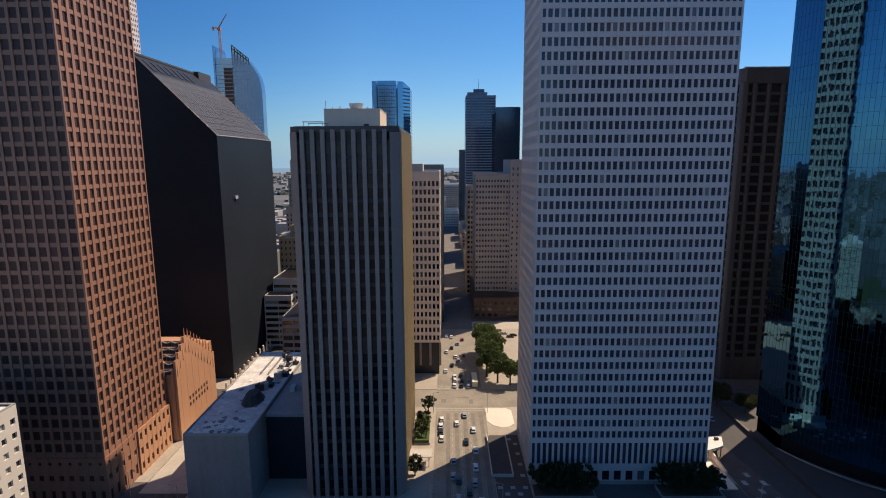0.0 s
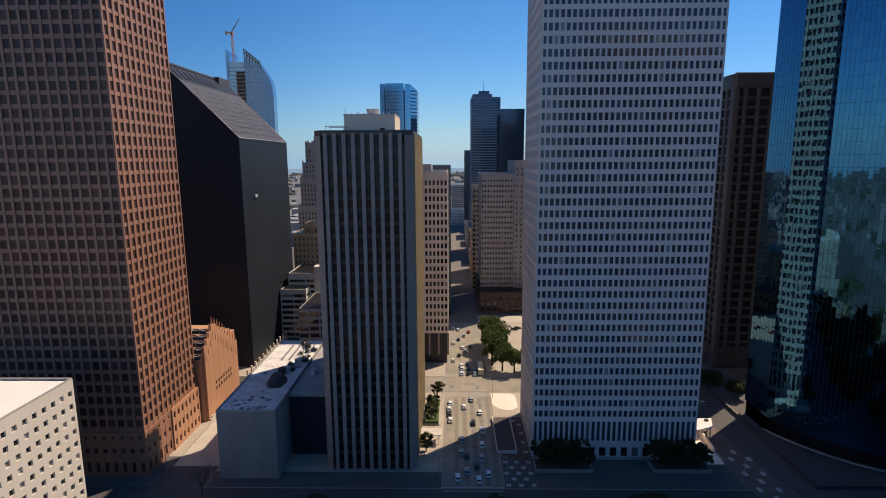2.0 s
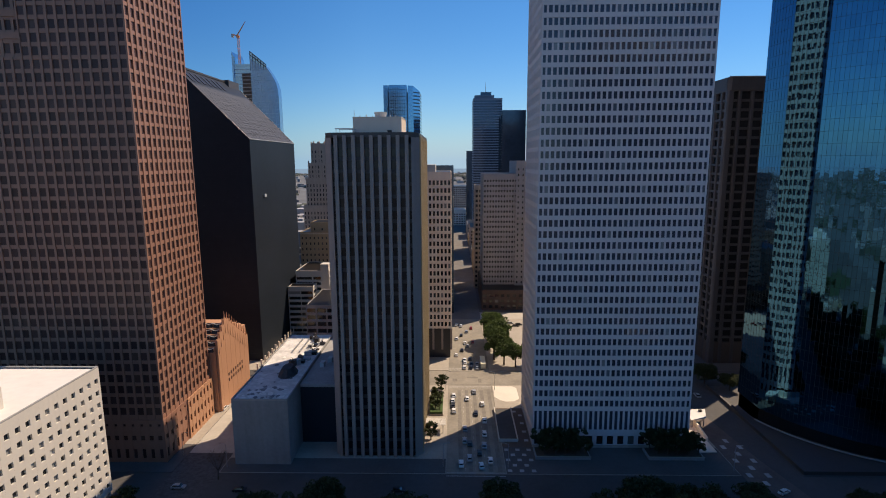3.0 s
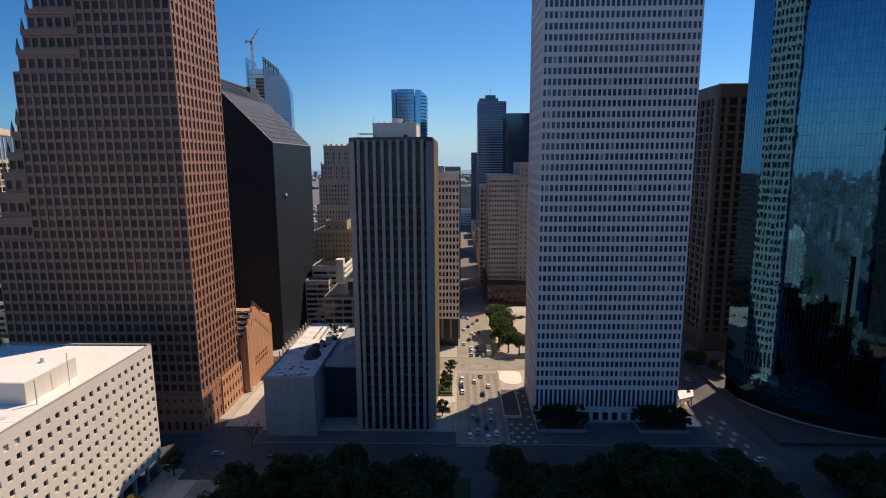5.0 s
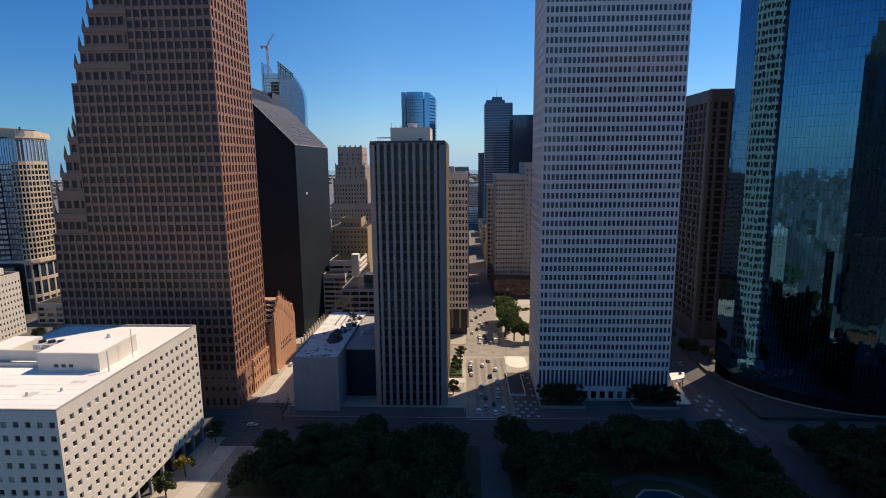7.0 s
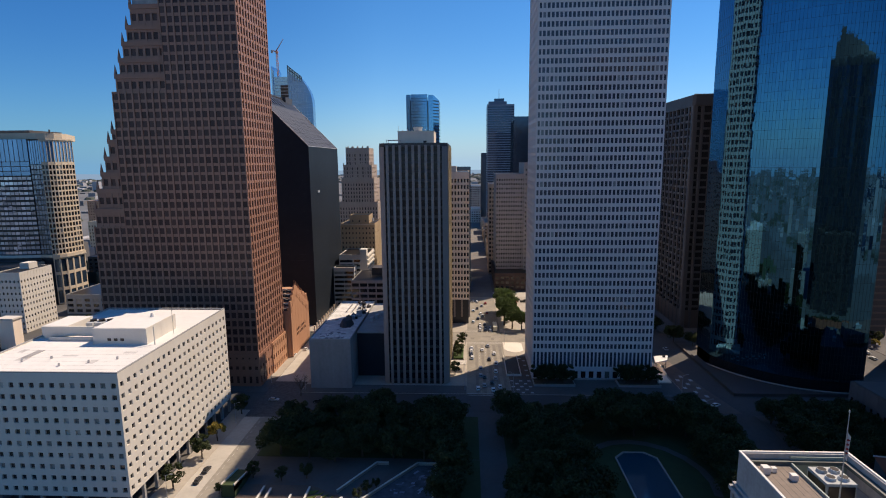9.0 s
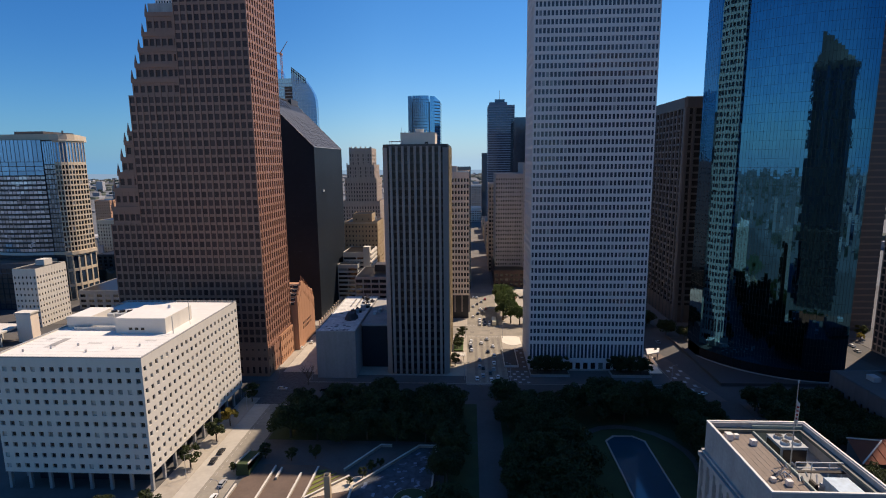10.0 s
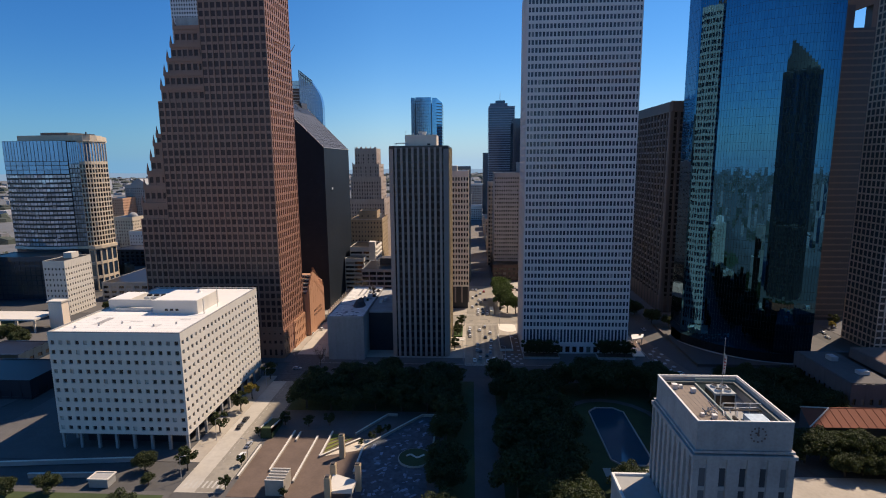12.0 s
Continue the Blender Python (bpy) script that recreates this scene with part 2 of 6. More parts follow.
def part(name, geo, material, parent, label="", kind="", m=None):
    ob = new(name, geo.mesh(name, material) if isinstance(geo, Geo) else geo)
    ob.parent = parent
    if m is not None:
        ob.matrix_basis = m
    return tagged(ob, label, kind=kind)


def solid(name, geo, material, label="", category="", kind="", group=""):
    return tagged(new(name, geo.mesh(name, material)), label, category, group, kind)


def face(x, y, turn, z=0.0):
    """The place of a wall's outer face: along its own x, outwards its own -y. turn 0 faces south, 90 east, 180 north, -90 west."""
    return pose(x, y, z, 0, 0, turn)


BUDGET = {}
rock = random.Random(101)
HERO = ("white_office_tower", "striped_office_tower", "red_granite_tower", "white_office_block", "tan_precast_tower", "blue_mirror_tower")


def panes(owner, spots, w, h, material, m, keep=300, name="window_pane", t=0.08, mid=95.0, tilt=0.0):
    """Panes at the (x, y, z) centres in the wall's own frame: those nearest to the height mid as single objects, the rest as one."""
    left = BUDGET.setdefault(owner.name, 300 if owner.name in HERO else 48)
    keep = min(keep, left)
    spots = sorted(spots, key=lambda p: abs((m @ Vector(p)).z - mid))
    BUDGET[owner.name] = left - min(keep, len(spots))
    one = Geo().box(-w / 2, w / 2, -t / 2, t / 2, -h / 2, h / 2).mesh(name, material)
    for p in spots[:keep]:
        part(name, one, material, owner, m=m @ pose(*p, rock.gauss(0, tilt), 0, rock.gauss(0, tilt)))
    if spots[keep:]:
        g = Geo()
        for x, y, z in spots[keep:]:
            g.box(-w / 2, w / 2, -t / 2, t / 2, -h / 2, h / 2, pose(x, y, z, rock.gauss(0, tilt), 0, rock.gauss(0, tilt)))
        part("window_panes", g, material, owner, kind="stuff", m=m)


def grid_wall(owner, m, width, z0, z1, cols, rows, ww, wh, wall_material, glass, depth=0.45, first=None, dz=None, keep=300, proud=0.06, name="facade_grid"):
    """A wall of piers and spandrels with a pane set back in each opening; on the main towers each of them is a part."""
    pitch = width / cols
    dz = dz or (z1 - z0) / rows
    first = z0 + dz / 2 if first is None else first
    bars = []
    for i in range(cols + 1):
        a = max(0, i * pitch - (pitch - ww) / 2)
        b = min(width, i * pitch + (pitch - ww) / 2)
        bars.append(("pier", max(0.004, a), min(width - 0.004, b), 0, depth + 0.1, z0, z1))
    low = z0
    for j in range(rows + 1):
        top = first + j * dz - wh / 2 if j < rows else z1
        if top > low + 0.01:
            bars.append(("spandrel", 0.01, width - 0.01, proud, depth + 0.08, low, top))
        low = first + j * dz + wh / 2
    if owner.name in HERO:
        shared = {}
        for kind, a, b, c, d, e, f in bars:
            size = (kind, round(b - a, 3), round(f - e, 3))
            if size not in shared:
                shared[size] = Geo().box(0, b - a, c, d, 0, f - e).mesh(kind, wall_material)
            part(kind, shared[size], wall_material, owner, m=m @ Matrix.Translation((a, 0, e)))
    else:
        g = Geo()
        for kind, *ends in bars:
            g.box(*ends)
        part(name, g, wall_material, owner, kind="stuff", m=m)
    spots = [((i + 0.5) * pitch, depth, first + j * dz) for i in range(cols) for j in range(rows)]
    panes(owner, spots, ww + 0.06, wh + 0.06, glass, m, keep)


def curtain_wall(owner, m, width, z0, z1, cols, rows, glass, bar=0.12, depth=0.12, keep=300, bars=MULLION, band=0.0, tilt=0.0):
    """A curtain wall: panes edge to edge behind thin mullions."""
    g = Geo()
    pw, ph = width / cols, (z1 - z0) / rows
    for i in range(cols + 1):
        g.box(max(0, i * pw - bar / 2), min(width, i * pw + bar / 2), 0, depth, z0, z1)
    for j in range(rows + 1):
        c = z0 + j * ph
        g.box(0, width, 0.012, depth, max(z0, c - bar / 2 - band), min(z1, c + bar / 2 + band))
    part("mullion_grid", g, bars, owner, kind="stuff", m=m)
    panes(owner, [((i + 0.5) * pw, depth, z0 + (j + 0.5) * ph) for i in range(cols) for j in range(rows)], pw - 0.02, ph - 0.02, glass, m, keep, tilt=tilt)


# ---- ground, streets and pavements ----
g = Geo()
g.add([(-4800, -4800, 0), (4800, -4800, 0), (4800, 4800, 0), (-4800, 4800, 0)], [(0, 1, 2, 3)])
solid("ground", g, LAND, kind="structure")
solid("road", Geo().box(-420, 330, -140, 900, 0.0, 0.05), ASPHALT, kind="structure")

solid("road", Geo().box(-5, 15, 140, 316, 0.05, 0.056), ROAD_CONC, kind="structure")
# far street darker, its crossings paler: shade and sun put into the colours
solid("road", Geo().box(-5, 15, 316.2, 900, 0.05, 0.056), mat("shaded_street_concrete", (0.15, 0.142, 0.135), 0.9, var=0.3, scale=0.1, fine=0.7), kind="structure")
for y in (316, 425, 540, 650):
    for x0, x1 in ((-81, -5.1), (15.1, 92)):
        solid("road", Geo().box(x0, x1, y + 0.2, y + 15.8, 0.05, 0.056), ROAD_SUNLIT, kind="structure")
# paler where this road is sunlit, darker mottled pavers in the tower's shadow
solid("road", Geo().box(-97, -81, 28, 116, 0.05, 0.056), ROAD_SUNLIT, kind="structure")
solid("road_lane", Geo().box(-90.2, -81.2, 28.2, 115.8, 0.056, 0.061), ROAD_CONC, kind="structure")
solid("road", Geo().box(-97, -81, 116.2, 152, 0.05, 0.056), mat("shaded_paver_crossing", (0.085, 0.078, 0.075), 0.9, var=0.6, scale=0.6, fine=1.2), kind="structure")
# paler paving where the sun reaches: light put into the colour
solid("pavement", Geo().box(-105.5, -97, 158, 211, 0.2, 0.206), PAVE, kind="structure")
solid("road", Geo().box(-97, -81, 152.2, 240, 0.05, 0.056), ROAD_SUNLIT, kind="structure")
solid("road", Geo().box(-81, -5, 211, 229, 0.05, 0.056), ROAD_CONC, kind="structure")
solid("road", Geo().box(15, 92, 211, 229, 0.05, 0.056), ROAD_CONC, kind="structure")


def pavement(x0, x1, y0, y1, material=PAVE, z=0.2):
    return solid("pavement", Geo().box(x0, x1, y0, y1, 0.0, z), material, kind="structure")


# much paving is a darker copy: shade of the towers put into its colour
for x0, x1 in ((-300, -205), (-190, -97), (-81, -5), (15, 92), (112, 200), (216, 320)):
    for y0, y1 in ((140, 211), (229, 316), (332, 425), (441, 540), (556, 650), (666, 760)):
        pavement(x0, x1, y0, y1, PAVE_GREY_SHADE if x0 > 100 or y0 > 320 or x0 < -200 or (x0 == -190 and y0 == 140) else PAVE)
pavement(-81, 92, -130, 122, PAVE_GREY_SHADE)
pavement(-80.8, -5.2, 140.2, 149, PAVE_GREY_SHADE, 0.206)
pavement(15.2, 91.8, 140.2, 157, PAVE_GREY_SHADE, 0.206)
pavement(-190, -104.6, 45, 122, PAVE_GREY_SHADE)
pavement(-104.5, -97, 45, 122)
pavement(-190, -97, -130, 28, PAVE_GREY_SHADE)
pavement(-300, -205, 45, 122, PAVE_GREY_SHADE)
pavement(112, 300, 20, 122, PAVE_GREY_SHADE)
# pale strip for sunlit ground, its brightness given by colour
solid("forecourt", Geo().box(93, 220, 26, 44, 0.2, 0.22), PAVE, kind="structure")
solid("forecourt", Geo().box(43, 65, 40.5, 46.8, 0.25, 0.27), PAVE, kind="structure")


# ---- the white office tower with a grid of small windows ----
def white_tower():
    x0, x1, y0, y1, h = 26.2, 82.6, 159.0, 192.0, 189.5
    t = thing("white_office_tower", (x0 + x1) / 2, (y0 + y1) / 2, 0.2, "tall travertine-clad office tower with a grid of small dark windows", "office tower")
    w, d = (x1 - x0) / 2, (y1 - y0) / 2
    part("core", Geo().box(-w + 0.7, w - 0.7, -d + 0.7, d - 0.7, 0, h - 1), DARK_METAL, t)
    for m, width, cols in ((face(-w, -d, 0), 2 * w, 31), (face(w, -d, 90), 2 * d, 18), (face(-w, d, -90), 2 * d, 18), (face(w, d, 180), 2 * w, 31)):
        grid_wall(t, m, width, 13.3, h, cols, 45, 1.24, 2.35, WHITE_STONE, PANE_SHELL, first=15.9, dz=3.84, keep=250 if cols == 31 and m.translation.y < 0 else 0)
        grid_wall(t, m, width, 5.2, 13.3, cols, 1, 1.15, 7.3, WHITE_STONE, PANE_SHELL, first=9.4, dz=8, keep=31 if cols == 31 and m.translation.y < 0 else 0, name="tall_arcade")
        grid_wall(t, m, width, 0, 5.2, max(5, cols // 2), 1, 2.3, 3.4, WHITE_STONE, PANE_DARK, first=1.75, dz=5, keep=15 if cols == 31 and m.translation.y < 0 else 0, name="lobby_arcade")
    part("roof", Geo().box(-w + 0.5, w - 0.5, -d + 0.5, d - 0.5, h - 1, h - 0.4), ROOF_GREY, t)


white_tower()


# ---- the tower with vertical stripes ----
RECESS = mat("dark_grey_spandrel", (0.028, 0.029, 0.034), 0.5, var=0.2, streak=0.15)
PANE_STRIP = pane_mat("strip_window_glass", (0.014, 0.016, 0.021), (0.06, 0.06, 0.06), 0.04, rough=0.15, spec=0.3)


def striped_tower():
    x0, x1, y0, y1, h = -43.9, -13.3, 150.0, 206.0, 111.5
    cx, cy = (x0 + x1) / 2, (y0 + y1) / 2
    w, d, c = (x1 - x0) / 2, (y1 - y0) / 2, 2.5
    t = thing("striped_office_tower", cx, cy, 0.2, "concrete office tower with tall fins and dark recessed window strips", "office tower")
    plan = [(-w + c, -d), (w - c, -d), (w, -d + c), (w, d - c), (w - c, d), (-w + c, d), (-w, d - c), (-w, -d + c)]
    small = [(x * 0.94, y * 0.965) for x, y in plan]
    part("core", Geo().prism(small, 0, h - 0.6), DARK_METAL, t)
    part("cornice", Geo().prism([(x * 0.99, y * 0.992) for x, y in plan], h - 1.5, h), DARK_STONE, t)
    for sx in (-1, 1):
        for sy in (-1, 1):
            # a splayed concrete corner with a dark joint down each side
            ends = [(sx * w, sy * (d - c)), (sx * (w - 1.2), sy * (d - c)), (sx * (w - c), sy * (d - 1.2)), (sx * (w - c), sy * d)]
            part("corner_panel", Geo().prism(ends[::sx * -sy], 0, h - 1.6), STRIPE_CONC, t)
    for m, width, n in ((face(-w + c, -d, 0), 2 * (w - c), 9), (face(w, -d + c, 90), 2 * (d - c), 18), (face(-w, d - c, -90), 2 * (d - c), 18)):
        pitch = width / n
        # east fins in ochre: golden sunlight put into their colour
        skin = SUN_GOLD_CONC if m.translation.x > 0 else STRIPE_CONC
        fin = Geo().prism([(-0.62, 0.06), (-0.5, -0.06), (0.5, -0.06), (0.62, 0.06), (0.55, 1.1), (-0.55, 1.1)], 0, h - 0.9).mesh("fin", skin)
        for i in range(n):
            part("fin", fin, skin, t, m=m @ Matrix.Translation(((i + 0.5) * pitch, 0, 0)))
        spots = [(i * pitch, 1.0, 2 + (j + 0.5) * 4.05) for i in range(1, n) for j in range(26)]
        panes(t, spots, pitch - 1.2, 2.75, PANE_STRIP, m, 150)
        panes(t, [(u, 1.0, 2 + (j + 0.5) * 4.05) for u in (pitch * 0.13, width - pitch * 0.13) for j in range(26)], pitch * 0.26, 2.75, PANE_STRIP, m, 0)
        band = Geo().box(0.02, width - 0.02, 0.9, 1.12, -0.62, 0.62).mesh("spandrel", RECESS)
        for j in range(27):
            part("spandrel", band, RECESS, t, m=m @ Matrix.Translation((0, 0, 2 + j * 4.05)))
    part("roof", Geo().prism(small, h - 0.5, h - 0.3), ROOF_GREY, t)
    part("penthouse", Geo().box(-8.4, 8.4, -12.5, 5, h - 0.3, h + 5.8), WARM_CREAM, t, "cream rooftop plant room")
    part("penthouse_coping", Geo().box(-8.55, 8.55, -12.65, 5.15, h + 5.8, h + 6.0), CREAM, t)
    part("cooling_tower", Geo().tube((0.6, -7.5, h + 6.0), (0.6, -7.5, h + 7.9), 1.8, 2.3, 16), EQUIP, t)
    part("penthouse_vent", Geo().box(3.5, 5, -12.7, -12.5, h + 0.6, h + 1.5), DARK_METAL, t)
    for k in range(7):
        part("roof_pipe", Geo().tube((-6.5 + 2.1 * k, -9 + (k % 3), h + 6.0), (-6.5 + 2.1 * k, -9 + (k % 3), h + 6.7 + 0.4 * (k % 2)), 0.16, sides=6), STEEL, t)
    part("mast", Geo().tube((-7.9, -12.2, h + 6.0), (-7.9, -12.2, h + 8.2), 0.08, sides=6), STEEL, t)
    for b in (-21, -15):
        r = Geo()
        for a in (-12.5, -7.0):
            r.tube((a, b, h - 0.3), (a, b, h + 1.6), 0.09)
        r.tube((-12.8, b, h + 1.6), (-6.8, b, h + 1.6), 0.12)
        part("window_cleaning_rig", r, STEEL, t)


striped_tower()


# ---- the red stepped tower and its hall ----
def red_tower():
    x1, y0, y1, xl, xm, left = -101.7, 146.0, 182.0, -159.3, -135.05, -173.9
    t = thing("red_granite_tower", -138, 164, 0.2, "red granite skyscraper with stepped shoulders, spires and square windows", "office tower")
    m0 = Matrix.Translation((138, -164, 0))
    f = 3.93
    grid_wall(t, m0 @ face(left, y0, 0), x1 - left, 15.5, 75.4, 24, 15, 2.2, 2.65, RED, PANE_RED, keep=100, dz=f, first=18.5, proud=0.2)
    grid_wall(t, m0 @ face(xl, y0, 0), x1 - xl, 75.4, 118.6, 19, 11, 2.2, 2.65, RED, PANE_RED, keep=100, dz=f, first=18.5 + 15 * f, proud=0.2)
    grid_wall(t, m0 @ face(xl + 0.3, y0, 0), xm - xl - 0.3, 118.6, 134.6, 8, 4, 2.2, 2.65, RED, PANE_RED, keep=20, dz=f, first=18.5 + 26 * f, proud=0.2)
    grid_wall(t, m0 @ face(xm, y0, 0), x1 - xm, 118.6, 236, 11, 29, 2.2, 2.65, RED, PANE_RED, keep=40, dz=f, first=18.5 + 26 * f, proud=0.2)
    # the base: a row of small square openings over paired windows and tall street windows
    for ox, oy, turn, width, cols in ((left, y0 - 0.2, 0, x1 - left, 24), (x1 + 0.2, y0 - 0.2, 90, 16.2, 5)):
        for z0, z1, ww, wh in ((0, 6.2, 1.3, 3.4), (6.2, 11.6, 1.5, 1.7), (11.6, 15.5, 0.95, 0.95)):
            grid_wall(t, m0 @ face(ox, oy, turn), width, z0, z1, cols, 1, ww, wh, RED, PANE_RED, keep=4, depth=0.35)
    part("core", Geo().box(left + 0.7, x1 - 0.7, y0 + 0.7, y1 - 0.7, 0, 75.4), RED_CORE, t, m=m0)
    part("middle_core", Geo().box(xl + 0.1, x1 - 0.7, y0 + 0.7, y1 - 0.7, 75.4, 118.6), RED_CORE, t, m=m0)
    part("upper_core", Geo().box(xl + 0.4, xm, y0 + 0.7, y1 - 0.7, 118.6, 134.6), RED, t, m=m0)
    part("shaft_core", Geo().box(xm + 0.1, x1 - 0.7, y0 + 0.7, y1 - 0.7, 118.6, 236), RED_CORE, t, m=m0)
    low = ((-173.0, 75.4, 83.6), (-171.7, 83.6, 92.6), (-169.7, 92.6, 100), (-168.0, 100, 107), (-166.3, 107, 114.4), (-164.8, 114.4, 118.9), (-162.6, 118.9, 121.5))
    high = ((-157.3, 134.6, 142), (-155.6, 142, 148.8), (-154.0, 148.8, 155.8), (-152.2, 155.8, 162.8), (-150.4, 162.8, 171.5))
    for steps, right in ((low, xl + 0.1), (high, xm + 0.1)):
        for i, (a, z0, z1) in enumerate(steps):
            back = y0 + 0.9 + 1.0 * i
            if z1 - z0 > 4:
                grid_wall(t, m0 @ face(a, back, 0), right - a, z0, z1 - 1.9, max(1, round((right - a) / 3.0)), 1, 2.05, min(3.0, z1 - z0 - 2.4), RED, PANE_RED, keep=4)
            part("setback_block", Geo().box(a + 0.02, right, back + 0.6, y1 - 0.8 - i, z0, z1 - 0.05), RED, t, m=m0)
            part("setback_cap", Geo().box(a - 0.25, right, back - 0.3, y1 - 0.7 - i, z1 - 1.9, z1), RED, t, m=m0)
            for yy in (back, back + 8):
                part("spire", Geo().prism([(a - 0.35, yy - 0.1), (a + 0.65, yy - 0.1), (a + 0.65, yy + 0.9), (a - 0.35, yy + 0.9)], z1, z1 + 4.0, top=[(a + 0.1, yy + 0.35), (a + 0.2, yy + 0.35), (a + 0.2, yy + 0.45), (a + 0.1, yy + 0.45)]), RED, t, m=m0)
    part("shoulder_parapet", Geo().box(-149.6, xm + 0.1, y0 + 6, y1 - 7, 171.4, 175.6), LIMESTONE, t, m=m0)
    grid_wall(t, m0 @ face(x1, y0, 90), y1 - y0, 15.5, 236, 12, 56, 1.85, 2.75, RED, PANE_RED, keep=30, dz=f, first=18.5, proud=0.16)
    grid_wall(t, m0 @ face(x1 + 0.7, 162, 90), y1 - 162, 0, 15.5, 7, 3, 1.3, 2.4, RED_HALL, PANE_RED, keep=10, name="entrance_block")
    part("entrance_block_body", Geo().box(x1 - 0.5, x1 + 0.15, 162, y1, 0, 15.3), RED_HALL, t, m=m0)


def red_hall():
    y0, y1, yp, x1, x0 = 184.0, 215.0, 196.0, -98.5, -150.0
    t = thing("red_banking_hall", -124, 199, 0.2, "red granite hall with a stepped gable, pointed finials and skylights", "hall")
    m0 = Matrix.Translation((124, -199, 0))
    n = 13
    step = (y1 - y0) / n
    peak = 192.8
    for i in range(n):
        a = y0 + i * step
        c = a + step / 2
        z = 37.9 - (peak - c) * 0.93 if c < peak else 37.9 - (c - peak) * 0.7
        part("gable_bay", Geo().box(x1 - 0.9, x1 + (0.02 if i % 2 else -0.02), a, a + step, 0, z), RED_HALL, t, m=m0)
        part("finial", Geo().prism([(x1 - 0.8, c - 0.4), (x1 + 0.22, c - 0.4), (x1 + 0.22, c + 0.4), (x1 - 0.8, c + 0.4)], z - 6, z + 3.2, top=[(x1 - 0.35, c - 0.05), (x1 - 0.2, c - 0.05), (x1 - 0.2, c + 0.05), (x1 - 0.35, c + 0.05)]), RED_HALL, t, m=m0)
    panes(t, [(i * step + step / 2, -0.03, z) for i in range(3, 10) for z in (10.5, 13)], 1.0, 1.4, PANE_RED, m0 @ face(x1 + 0.03, y0, 90), 30)
    for k in range(5):
        a, top = y0 - 0.6 + k * 2.1, 28.0 + k * 1.95
        part("roof_tier", Geo().box(x0, x1 - 0.9, a, y1 - k * 4.6, 0 if k == 0 else top - 1.95, top), RED_HALL, t, m=m0)
        rim = Geo()
        for j in range(14):
            xs = [x1 - 1.0 - 3.5 * (j + u / 5) for u in range(6)]
            zs = [top + 0.15 - 0.62 * math.sin(math.pi * u / 5) for u in range(6)]
            for u in range(5):
                rim.tube((xs[u], a - 0.95, zs[u]), (xs[u + 1], a - 0.95, zs[u + 1]), 0.2, sides=5)
        part("scalloped_edge", rim, ROOF_WHITE, t, "white scalloped roof edge", m=m0)
        for j in range(14):
            xx = x1 - 1.6 - j * 3.5
            part("skylight", Geo().prism([(xx - 3.0, a - 0.9), (xx, a - 0.9), (xx, a + 0.05), (xx - 3.0, a + 0.05)], top - 1.9, top - 0.25, top=[(xx - 2.8, a - 0.3), (xx - 0.2, a - 0.3), (xx - 0.2, a + 0.05), (xx - 2.8, a + 0.05)]), SLATE_GLASS, t, m=m0)


red_tower()
red_hall()


